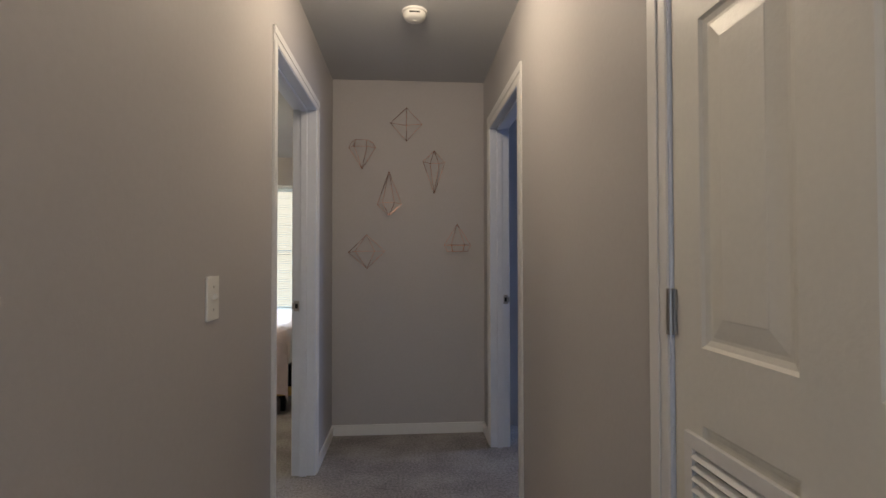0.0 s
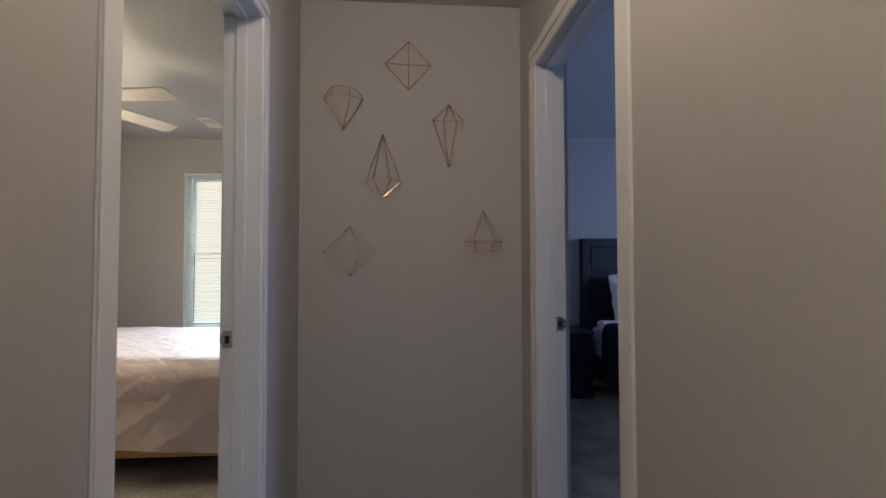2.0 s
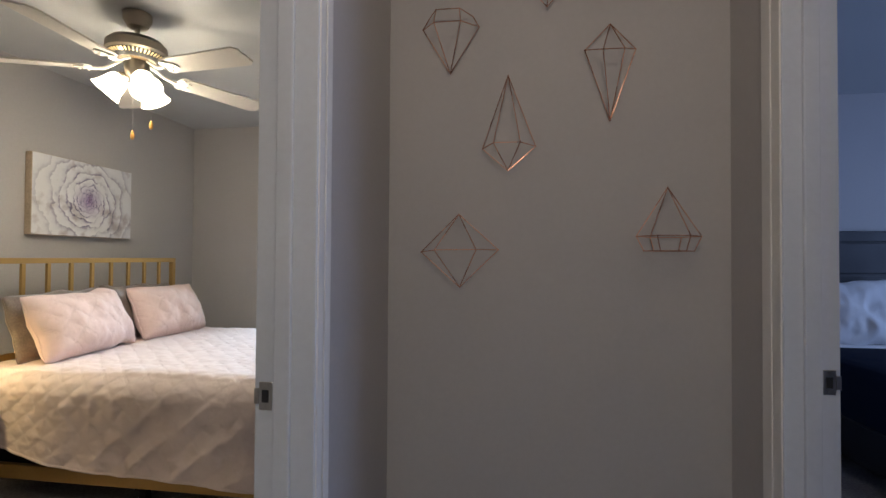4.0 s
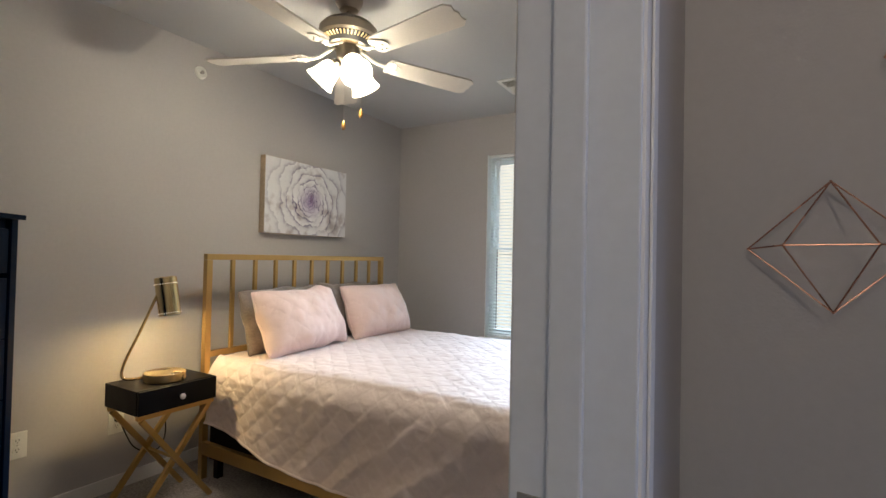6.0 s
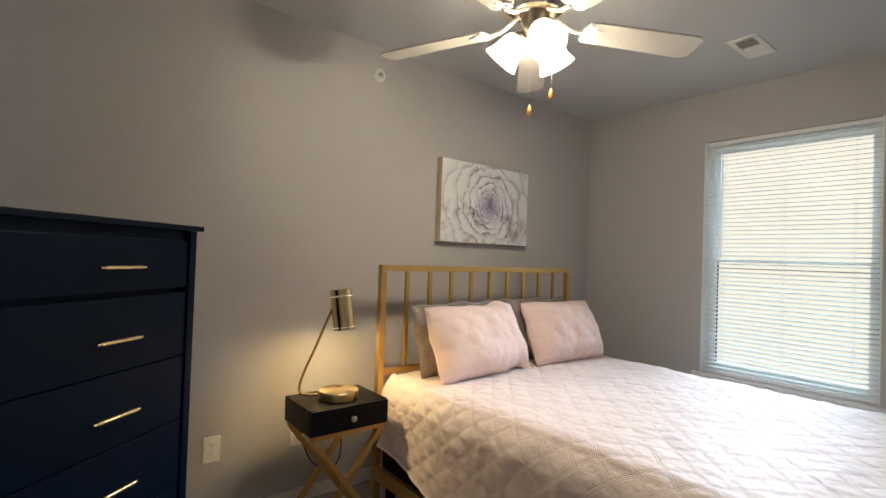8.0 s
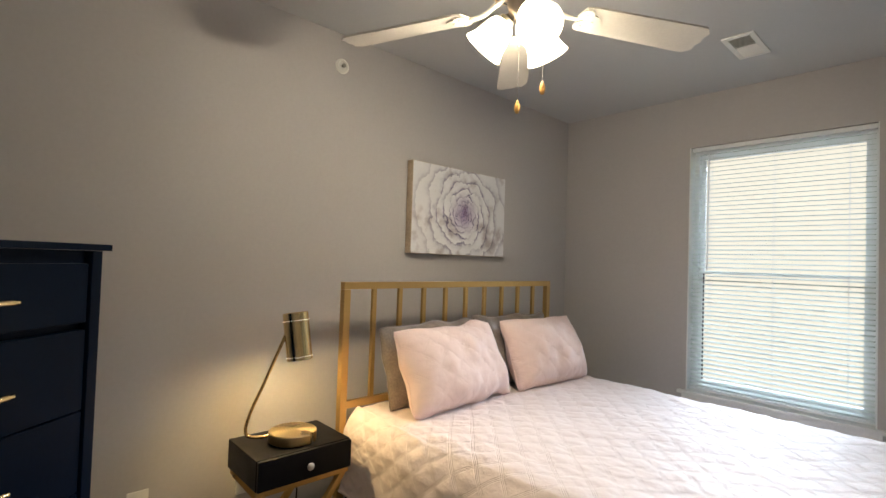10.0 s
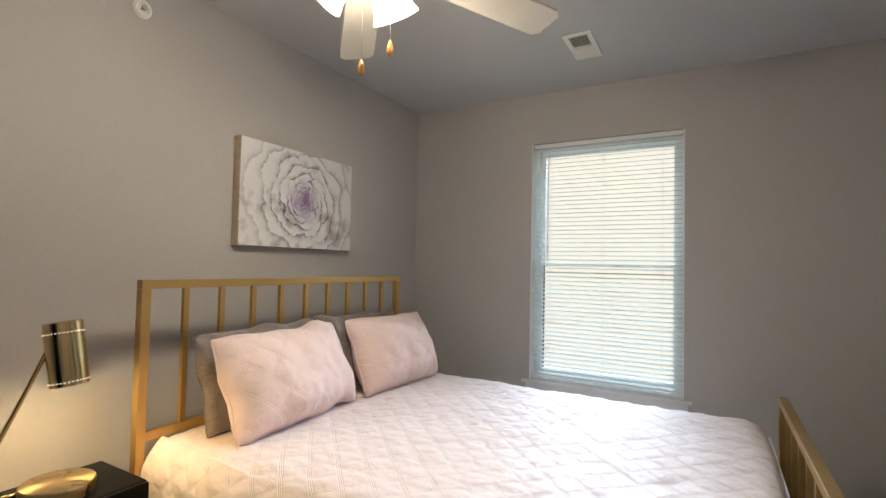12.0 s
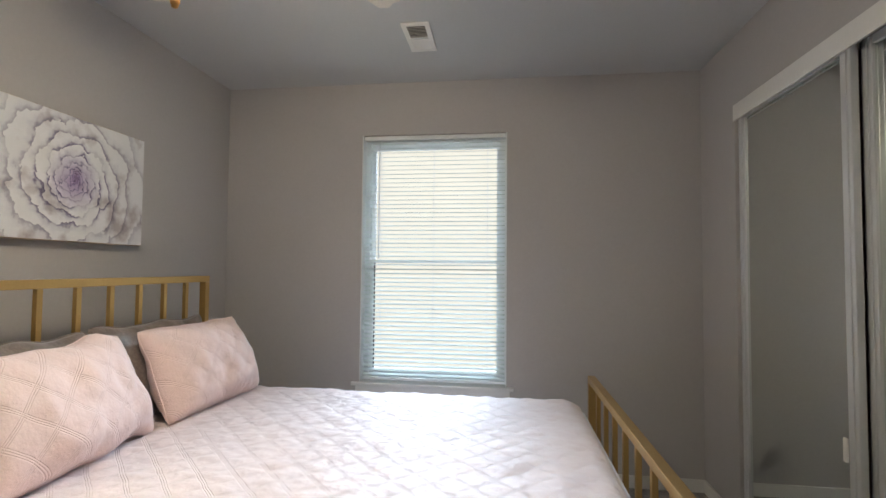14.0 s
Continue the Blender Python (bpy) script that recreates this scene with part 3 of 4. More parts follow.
# ---- window and blind ----
def window():
    t = thing("window_1", "white vinyl sash window in a plain drywall recess", "window")
    t["kind"] = "structure"
    y0, y1 = BY1 + 0.075, BY1 + 0.14
    f = 0.036

    def ring(x0, x1, z0, z1, ya, yb, w, low, high):
        bm = bmesh.new()
        box(bm, x0, x1, ya, yb, z0, z0 + low, 0.002)
        box(bm, x0, x1, ya, yb, z1 - high, z1, 0.002)
        box(bm, x0, x0 + w, ya, yb, z0 + low, z1 - high, 0.002)
        box(bm, x1 - w, x1, ya, yb, z0 + low, z1 - high, 0.002)
        return bm

    part("window_frame", ring(WX0, WX1, WZ0, WZ1, y0, y1, f, f, f), VINYL, t)
    mid = 1.30
    for lo, hi, ya, low, high in ((WZ0 + f, mid + 0.006, y0 + 0.008, 0.036, 0.012), (mid - 0.006, WZ1 - f, y0 + 0.034, 0.012, 0.036)):
        s = part("sash", ring(WX0 + f, WX1 - f, lo, hi, ya, ya + 0.022, 0.026, low, high), VINYL, t)
        if low > 0.02:
            part("gasket", a_box(WX0 + f + 0.0265, WX0 + f + 0.034, ya + 0.001, ya + 0.008, lo + low, hi - high), DARK, s)
        p = part("pane", a_box(WX0 + f + 0.024, WX1 - f - 0.024, ya + 0.009, ya + 0.013, lo + low - 0.008, hi - high + 0.008), GLASS, s)
        p.visible_shadow = False
    for x0, x1, z0, z1 in ((WX0, WX0 + 0.007, WZ0, WZ1), (WX1 - 0.007, WX1, WZ0, WZ1)):
        part("liner", a_box(x0, x1, BY1 - 0.001, BY1 + 0.0745, z0, z1, 0.001), VINYL, t)
    part("window_sill", a_box(-1.684, -0.678, BY1 - 0.03, BY1 + 0.075, WZ0 - 0.02, WZ0, 0.004), TRIM, t, "white painted window sill")
    part("apron", a_box(-1.66, -0.70, BY1 - 0.012, BY1 - 0.001, WZ0 - 0.062, WZ0 - 0.02, 0.003), TRIM, t)


window()
# added sheet outdoors; its own emission stands in for sunlight on the distance
BACKDROP_GLOW = glow_material("glowing_distance", (1.0, 0.93, 0.76), 0.97, (0.02, 0.02, 0.018))
structure("backdrop", a_box(-12.0, 9.0, 13.2, 13.25, -3.0, 4.0), BACKDROP_GLOW, "cream backdrop outside the window, its overexposed sunlight given as glow", "backdrop")


def blind():
    t = thing("window_blind", "lowered white vinyl horizontal mini blind in the window", "blind", (0, BY1 + 0.032, 0))
    x0, x1 = WX0 + 0.010, WX1 - 0.009
    part("head_rail", a_box(x0, x1, -0.016, 0.016, WZ1 - 0.027, WZ1 - 0.002, 0.002), VINYL, t)
    part("bottom_rail", a_box(x0 + 0.003, x1 - 0.003, -0.013, 0.013, WZ0 + 0.012, WZ0 + 0.027, 0.003), VINYL, t)
    bm = bmesh.new()
    w, sag, cols = 0.0265, 0.002, 4
    prof = [(-w / 2 + w * k / cols, -sag * (1 - (2 * k / cols - 1) ** 2)) for k in range(cols + 1)]
    up = [[bm.verts.new((x, y, -z + 0.0005)) for y, z in prof] for x in (x0 + 0.003, x1 - 0.003)]
    dn = [[bm.verts.new((x, y, -z - 0.0005)) for y, z in prof] for x in (x0 + 0.003, x1 - 0.003)]
    for k in range(cols):
        bm.faces.new((up[0][k], up[1][k], up[1][k + 1], up[0][k + 1]))
        bm.faces.new((dn[0][k + 1], dn[1][k + 1], dn[1][k], dn[0][k]))
    slat = mesh_of("slat", bm, SLAT, 180)
    n = 54
    lo, hi = WZ0 + 0.045, WZ1 - 0.053
    for k in range(n):
        o = new("slat", slat)
        o.parent = t
        o.matrix_local = pose(0, 0.0006 * math.sin(k * 2.3), lo + (hi - lo) * k / (n - 1), 15 + 1.0 * math.sin(k * 1.7), 0, 0)
    for x in (x0 + 0.11, (x0 + x1) / 2, x1 - 0.11):
        for y in (-0.0155, 0.0155):
            part("ladder_cord", a_rod((x, y, WZ0 + 0.02), (x, y, WZ1 - 0.03), 0.0008, 5), VINYL, t)
    part("tilt_wand", a_rod((x0 + 0.10, -0.022, 1.32), (x0 + 0.10, -0.018, WZ1 - 0.03), 0.004, 6), VINYL, t, "clear plastic tilt wand")


blind()


# ---- sliding mirror doors of the bedroom closet ----
def mirror_doors():
    track = thing("closet_track", "white metal head track of the sliding closet doors", "track")
    track["kind"] = "structure"
    part("fascia", a_box(BX1 - 0.006, BX1 + 0.004, 4.13, 5.765, 2.008, 2.088, 0.002), TRIM, track)
    part("channel", a_box(BX1 + 0.004, BX1 + 0.10, 4.15, 5.76, 2.045, 2.083), ALU, track)
    part("floor_track", a_box(BX1 + 0.01, BX1 + 0.10, 4.15, 5.76, 0.0, 0.012, 0.002), ALU, track)
    for x, a, b in ((BX1 + 0.026, 4.966, 5.752), (BX1 + 0.068, 4.155, 4.983)):
        t = thing("sliding_mirror_door", "sliding closet door with a tall mirror in a pale metal frame", "door", group="sliding closet doors")
        lo, hi, st = 0.016, 2.04, 0.052
        part("mirror", a_box(x - 0.003, x + 0.003, a + 0.03, b - 0.03, lo + 0.02, hi - 0.02), MIRROR, t, "silvered mirror glass")
        for y0, y1 in ((a, a + st), (b - st, b)):
            bm = bmesh.new()
            box(bm, x - 0.013, x + 0.013, y0, y1, lo, hi, 0.004)
            box(bm, x - 0.018, x - 0.013, y0 + 0.016, y1 - 0.016, lo, hi, 0.002)
            part("stile", bm, ALU, t)
        for z0, z1 in ((lo, lo + 0.035), (hi - 0.03, hi)):
            part("rail", a_box(x - 0.011, x + 0.011, a + st, b - st, z0, z1, 0.002), ALU, t)
    part("bumper", a_box(BX1 + 0.006, BX1 + 0.0125, 5.016, 5.036, 0.62, 0.70, 0.002), PLASTIC, t)
    return track


mirror_doors()


# ---- hall things ----
def light_switch():
    t = thing("light_switch", "white plastic toggle light switch on the hall wall", "light switch", (HX0, 1.488, 1.100))
    part("cover_plate", a_box(0, 0.006, -0.038, 0.038, -0.058, 0.058, 0.0025), PLASTIC, t)
    part("toggle", a_bar((0.004, 0, -0.001), (0.017, 0, 0.008), 0.010, 0.012, (0, 0, 1), 0.002), PLASTIC, t)
    for dz in (-0.03, 0.03):
        part("screw", a_rod((0.004, 0, dz), (0.0072, 0, dz), 0.0035, 8), STEEL, t)


def smoke_detector():
    t = thing("smoke_detector", "round white plastic smoke detector under the hall ceiling", "smoke detector", (0.60, 2.57, CEIL))
    part("base", lathe([(0.052, -0.012), (0.064, -0.012), (0.064, -0.001), (0.03, -0.001)], 32), PLASTIC, t, smooth=40)
    part("cover", lathe([(0.0, -0.046), (0.030, -0.045), (0.046, -0.040), (0.055, -0.030), (0.057, -0.013)], 32), PLASTIC, t, smooth=50)
    part("vent_slot", a_box(-0.026, 0.026, -0.0585, -0.052, -0.030, -0.024, 0.001), DARK, t)
    part("test_button", lathe([(0.0, -0.050), (0.010, -0.049), (0.011, -0.044)], 16), PLASTIC, t, smooth=40)


def hall_light(y):
    t = thing("ceiling_light", "flush pewter ceiling light in the hall", "ceiling light", (0.58, y, CEIL), 0, "hall ceiling lights")
    part("base", lathe([(0.03, -0.001), (0.15, -0.001), (0.15, -0.022), (0.03, -0.022)], 32), PEWTER, t, smooth=40)


light_switch()
smoke_detector()
hall_light(1.95)
hall_light(-0.45)


def wire_ornament(label, at, nodes, edges):
    """A faceted ornament of thin rose gold tubes, hung flat on the wall; nodes are (x, z, depth)."""
    t = thing("wall_ornament", label, "wall ornament", at, 0, "wire ornaments on the hall end wall")
    pts = [Vector((x, -0.006 - d, z)) for x, z, d in nodes]
    for a, b in edges:
        part("tube", a_rod(pts[a], pts[b], 0.0015, 7), ROSE, t, smooth=40)
    for p in pts:
        bm = bmesh.new()
        bmesh.ops.create_uvsphere(bm, u_segments=8, v_segments=6, radius=0.0023, matrix=Matrix.Translation(p))
        part("joint", bm, ROSE, t, smooth=180)
    return t


def ring_edges(n, first):
    return [(first + k, first + (k + 1) % n) for k in range(n)]


W = "rose gold wire "
# half octahedron, flat side to the wall
wire_ornament(W + "octahedron ornament on the wall", (0.557, HYE, 2.140),
              [(0, 0.107, 0.012), (0, -0.124, 0.012), (-0.110, 0.0, 0.010), (0.108, -0.004, 0.010), (0, -0.036, 0.085)],
              [(0, k) for k in (2, 3, 4)] + [(1, k) for k in (2, 3, 4)] + [(2, 4), (4, 3)])
# half of a cut gem, crown up
wire_ornament(W + "cut gem ornament on the wall", (0.252, HYE, 1.946),
              [(0.0, -0.125, 0.006), (-0.090, 0.022, 0.006), (-0.046, 0.018, 0.062), (0.038, 0.018, 0.062), (0.092, 0.022, 0.006),
               (-0.070, 0.057, 0.006), (-0.042, 0.066, 0.046), (0.032, 0.066, 0.046), (0.072, 0.057, 0.006)],
              [(0, k) for k in range(1, 5)] + [(1, 2), (2, 3), (3, 4)] + [(k, k + 4) for k in range(1, 5)] + [(5, 6), (6, 7), (7, 8)])
# kite, long point down
wire_ornament(W + "kite ornament with its long point down", (0.748, HYE, 1.803),
              [(0, 0.148, 0.008), (0, -0.150, 0.006), (-0.076, 0.072, 0.006), (-0.030, 0.050, 0.060), (0.032, 0.050, 0.060), (0.076, 0.068, 0.006)],
              [(0, k) for k in range(2, 6)] + [(1, k) for k in range(2, 6)] + [(2, 3), (3, 4), (4, 5)])
# teardrop, long point up
wire_ornament(W + "teardrop ornament with its long point up", (0.437, HYE, 1.64),
              [(0, 0.162, 0.02), (0, -0.140, 0.03), (-0.080, -0.066, 0.012), (-0.044, -0.056, 0.050), (0.038, -0.056, 0.050), (0.086, -0.062, 0.012)],
              [(0, k) for k in (2, 3, 4, 5)] + [(1, k) for k in range(2, 6)] + [(2, 3), (3, 4), (4, 5)])
# broad bipyramid
wire_ornament(W + "broad bipyramid ornament on the wall", (0.284, HYE, 1.252),
              [(0, 0.114, 0.02), (0.004, -0.116, 0.025), (-0.122, -0.006, 0.012), (-0.072, 0.0, 0.06), (0.058, 0.002, 0.06), (0.125, 0.002, 0.012)],
              [(0, k) for k in range(2, 6)] + [(1, k) for k in range(2, 6)] + [(2, 3), (3, 4), (4, 5)])
# hanging basket
wire_ornament(W + "house shaped ornament on the wall", (0.905, HYE, 1.34),
              [(0, 0.100, 0.04), (-0.090, -0.045, 0.045), (-0.04, -0.046, 0.004), (0.05, -0.046, 0.004), (0.092, -0.045, 0.045), (0.045, -0.044, 0.095), (-0.045, -0.044, 0.095),
               (-0.070, -0.088, 0.05), (-0.03, -0.088, 0.008), (0.04, -0.088, 0.008), (0.070, -0.088, 0.05), (0.035, -0.088, 0.09), (-0.035, -0.088, 0.09)],
              [(0, k) for k in (1, 2, 4, 5)] + ring_edges(6, 1) + [(k, k + 6) for k in range(1, 7)] + ring_edges(6, 7))


# ---- bedroom: bed ----
BEDX0, BEDX1, BEDY0, BEDY1 = -2.302, -0.310, 4.033, 5.594


def bed():
    t = thing("bed_frame", "gold metal bed frame with slatted headboard and footboard", "bed")
    P = 0.034
    for x, top, lab in ((BEDX0, 1.211, "headboard"), (BEDX1, 0.742, "footboard")):
        head = x == BEDX0
        y0, y1 = (BEDY0, BEDY1) if head else (BEDY0 - 0.045, BEDY1 + 0.075)
        b = part(lab, a_box(x - P / 2, x + P / 2, y0, y1, top - 0.032, top, 0.003), GOLD, t)
        for y in (y0 + P / 2, y1 - P / 2):
            part("post", a_box(x - P / 2, x + P / 2, y - P / 2, y + P / 2, 0.0, top - 0.0325, 0.003), GOLD, b)
        low = 0.648 if head else 0.30
        part("rail", a_box(x - 0.012, x + 0.012, y0 + P, y1 - P, low, low + 0.034, 0.003), GOLD, b)
        n = 9
        for k in range(n):
            y = y0 + P / 2 + (y1 - y0 - P) * (k + 1) / (n + 1)
            part("bar", a_box(x - 0.009, x + 0.009, y - 0.011, y + 0.011, low + 0.034, top - 0.0325, 0.002), GOLD, b)
    for y in (BEDY0 + 0.012, BEDY1 - 0.012):
        part("side_rail", a_box(BEDX0 + P / 2, BEDX1 - P / 2, y - 0.014, y + 0.014, 0.135, 0.203, 0.003), GOLD, t)
    for x in (-2.24, -1.3, -0.42):
        part("cross_bar", a_box(x - 0.02, x + 0.02, BEDY0 + 0.026, BEDY1 - 0.026, 0.11, 0.149, 0.002), BLACK, t)
        for y in (BEDY0 + 0.07, BEDY1 - 0.07):
            part("leg", a_box(x - 0.018, x + 0.018, y - 0.018, y + 0.018, 0.0, 0.11, 0.002), BLACK, t)
    m = thing("mattress", "mattress on a black box spring under the quilt", "mattress")
    part("box_spring", a_box(BEDX0 + 0.03, BEDX1 - 0.03, BEDY0 + 0.03, BEDY1 - 0.03, 0.15, 0.36, 0.015), BLACK, m)
    part("body", a_box(BEDX0 + 0.035, BEDX1 - 0.05, BEDY0 + 0.05, BEDY1 - 0.05, 0.36, 0.615, 0.04), WHITE_CLOTH, m)


bed()


def smoothstep(a, b, v):
    k = min(1.0, max(0.0, (v - a) / (b - a)))
    return k * k * (3 - 2 * k)


def stitch(u, v, p):
    """Swell of a diamond between its seams; 0 on a seam, 1 in the middle."""
    out = 1.0
    for a in ((u + v) / p, (u - v) / p):
        out = min(out, smoothstep(0.0, 0.45, abs((a - math.floor(a)) - 0.5)))
    return out


def lay_uv(me, coords):
    layer = me.uv_layers.new(name="UVMap")
    for loop in me.loops:
        layer.data[loop.index].uv = coords[loop.vertex_index]


def quilt():
    """A satin quilt with a profile over the mattress, diamond puffs, hanging folds and a foot end that drops behind the footboard."""
    top, r = 0.664, 0.13
    y0, y1 = BEDY0 - 0.02, BEDY1 + 0.02
    # outline across the bed as length, y, z, ny, nz
    prof = []
    step = 0.008
    drop = 0.33
    s = 0.0
    n = int(drop / step)
    for k in range(n):
        prof.append((y0, top - r - drop + drop * k / n, -1, 0, k / n))
    m = int(r * math.pi / 2 / step) + 1
    for k in range(m):
        a = math.pi / 2 * k / m
        prof.append((y0 + r - r * math.cos(a), top - r + r * math.sin(a), -math.cos(a), math.sin(a), 1))
    w = int((y1 - y0 - 2 * r) / step)
    for k in range(w):
        prof.append((y0 + r + (y1 - y0 - 2 * r) * k / w, top, 0, 1, 1))
    for k in range(m):
        a = math.pi / 2 * (1 - k / m)
        prof.append((y1 - r + r * math.cos(a), top - r + r * math.sin(a), math.cos(a), math.sin(a), 1))
    n2 = int(0.245 / step)
    for k in range(n2 + 1):
        prof.append((y1, top - r - 0.245 * k / n2, 1, 0, 1 - k / n2))
    x0, x1, rx = BEDX0 + 0.02, BEDX1 - 0.06, 0.09
    lx = int((x1 - rx - x0) / step)
    along = [(x0 + (x1 - rx - x0) * k / lx, 0.0, 0.0) for k in range(lx)]
    mx = int(rx * math.pi / 2 / step) + 1
    along += [(x1 - rx + rx * math.sin(math.pi / 2 * k / mx), rx - rx * math.cos(math.pi / 2 * k / mx), math.pi / 2 * k / mx) for k in range(mx)]
    fx = int(0.14 / step)
    along += [(x1, rx + 0.14 * k / fx, math.pi / 2) for k in range(fx + 1)]
    verts, faces, uvs = [], [], []
    for i, (x, down, ang) in enumerate(along):
        for j, (y, z, ny, nz, hang) in enumerate(prof):
            side = abs(ny)
            u, v = i * step, j * step
            puff = 0.0042 * stitch(u + 0.011, v, 0.118) * (1 if abs(ny) > 0.3 else 0.5)
            h = puff + 0.007 * noise.noise((u * 4.0, v * 4.0, 0.3)) + 0.005 * noise.noise((u * 12, v * 12, 5.1)) + 0.003 * noise.noise((u * 22, v * 34, 1.1))
            px, py, pz = x, y, z
            foot = smoothstep(-1.5, -0.6, x)
            if side > 0.5 and ny < 0:
                loose = 1 - hang
                # long slanting folds towards the foot, and a hem that swings out a little
                h -= puff * 0.85 * smoothstep(-1.75, -1.1, x)
                wave = math.sin(13.0 * x - 12.5 * z + 1.6 * noise.noise((x * 2.2, z * 2.2, 1)))
                h += smoothstep(-1.9, -1.0, x) * 0.010 * (1 - 1.6 * abs(wave) ** 0.8) * (0.25 + 0.75 * loose)
                h += 0.02 * loose * loose + 0.008 * loose * math.sin(7 * x + 1)
                low = 0.088 * (1 - smoothstep(-2.3, -1.1, x)) - 0.03 * foot
                pz += loose * (low + 0.012 * math.sin(5 * x))
            # the quilt sinks a little towards the foot and at its outer end
            pz += nz * h * math.cos(ang) - down * (1.0 if nz > 0.2 else 0.25)
            py += ny * h
            px += nz * h * math.sin(ang)
            if nz > 0.9:
                pz -= 0.012 * smoothstep(-1.6, -2.2, x) + 0.006 * math.sin(3.1 * px + 2.0 * py)
            py += 0.045 * smoothstep(-1.7, -2.25, x) * (1 - smoothstep(4.05, 4.6, y))
            verts.append((px, py, pz))
            uvs.append((u, v))
    c = len(prof)
    for i in range(len(along) - 1):
        for j in range(c - 1):
            faces.append((i * c + j, (i + 1) * c + j, (i + 1) * c + j + 1, i * c + j + 1))
    me = bpy.data.meshes.new("quilt")
    me.from_pydata(verts, [], faces)
    me.materials.append(QUILT)
    lay_uv(me, uvs)
    me.shade_smooth()
    ob = new("quilt", me)
    solid = ob.modifiers.new("thickness", "SOLIDIFY")
    solid.thickness, solid.offset = 0.008, -1
    nj = len(prof)
    for j, name in ((0, "hem"), (nj - 1, "hem")):
        line = [Vector(verts[i * nj + j]) for i in range(0, len(along) - fx, 4)]
        part(name, tube(line, 0.0055, 6), QUILT, ob, smooth=60)
    return tagged(ob, "blush pink satin quilt with diamond stitching spread over the bed", "bedspread")


quilt()


def pillow(name, label, mat, at, w, h, thick, lean, yaw, quilted, seed, group):
    """A stuffed pillow: its face in the local y-z plane, front towards +x, corners drawn out, edges piped."""
    n = 44
    verts, faces = [], []
    for side in (1, -1):
        for i in range(n + 1):
            for j in range(n + 1):
                a, b = 2 * i / n - 1, 2 * j / n - 1
                # pull the middles of the edges in so that the corners stick out
                ya = a * (1 - 0.04 * (1 - b * b) - 0.03 * (a * b) ** 10) * w / 2
                zb = b * (1 - 0.055 * (1 - a * a) - 0.05 * (a * b) ** 10) * h / 2
                puff = (max(0.0, (1 - abs(a) ** 2.6)) * max(0.0, (1 - abs(b) ** 2.6))) ** 0.6
                d = thick / 2 * puff
                d += puff * (0.026 * noise.noise((ya * 7 + seed, zb * 7, side)) + 0.011 * noise.noise((ya * 15 + seed, zb * 15, side)) + (0.004 if quilted else 0.012) * noise.noise((ya * 26 + seed, zb * 11, side)))
                if quilted and side > 0:
                    d += 0.004 * stitch(ya + 0.011, zb, 0.125) * puff
                # gathers along the seam
                d += 0.006 * puff * (1 - puff) * 4 * (noise.noise((ya * 34, seed + 3, side)) * abs(b) ** 3 + noise.noise((zb * 34, seed + 9, side)) * abs(a) ** 3)
                # sag: fuller towards the bottom
                d *= 1.0 - 0.18 * b
                verts.append((side * d, ya + 0.02 * noise.noise((zb * 9, seed, 7)), zb + 0.026 * noise.noise((ya * 7, seed, 3))))
    m = (n + 1) * (n + 1)
    for k in range(2):
        for i in range(n):
            for j in range(n):
                q = [k * m + i * (n + 1) + j, k * m + (i + 1) * (n + 1) + j, k * m + (i + 1) * (n + 1) + j + 1, k * m + i * (n + 1) + j + 1]
                faces.append(q if k == 0 else q[::-1])
    me = bpy.data.meshes.new(name)
    me.from_pydata(verts, [], faces)
    bm = bmesh.new()
    bm.from_mesh(me)
    bmesh.ops.remove_doubles(bm, verts=bm.verts, dist=0.0004)
    bm.to_mesh(me)
    bm.free()
    me.materials.append(mat)
    lay_uv(me, [(v.co.y, v.co.z) for v in me.vertices])
    me.shade_smooth()
    ob = new(name, me)
    ob.matrix_world = pose(*at, 0, 0, yaw) @ pose(0, 0, 0, 0, -lean, 0)
    tagged(ob, label, "pillow", group)
    # piping round the seam
    pts = []
    for k in range(4 * 14):
        e, f = divmod(k, 14)
        s = 2 * f / 14 - 1
        a, b = ((s, -1), (1, s), (-s, 1), (-1, -s))[e]
        py, pz = a * (1 - 0.04 * (1 - b * b) - 0.03 * (a * b) ** 10) * w / 2, b * (1 - 0.055 * (1 - a * a) - 0.05 * (a * b) ** 10) * h / 2
        pts.append((0, py + 0.02 * noise.noise((pz * 9, seed, 7)), pz + 0.026 * noise.noise((py * 7, seed, 3))))
    seam = part("seam", tube(pts + pts[:1], 0.003, 6), mat, ob, smooth=60)
    return ob


G1, G2 = "blush pillows on the bed", "taupe pillows on the bed"
pillow("pillow", "dull taupe satin pillow leaning on the headboard", TAUPE, (-2.205, 4.505, 0.832), 0.63, 0.38, 0.17, 15, 2, False, 0.3, G2)
pillow("pillow", "dull taupe satin pillow leaning on the headboard", TAUPE, (-2.205, 5.14, 0.834), 0.64, 0.395, 0.17, 15, -2, False, 1.7, G2)
pillow("pillow", "quilted blush pink pillow leaning on a taupe one", PILLOW, (-2.06, 4.515, 0.832), 0.68, 0.39, 0.235, 25, 4, True, 2.9, G1)
pillow("pillow", "quilted blush pink pillow leaning on a taupe one", PILLOW, (-2.048, 5.215, 0.833), 0.62, 0.39, 0.235, 25, -3, True, 4.1, G1)


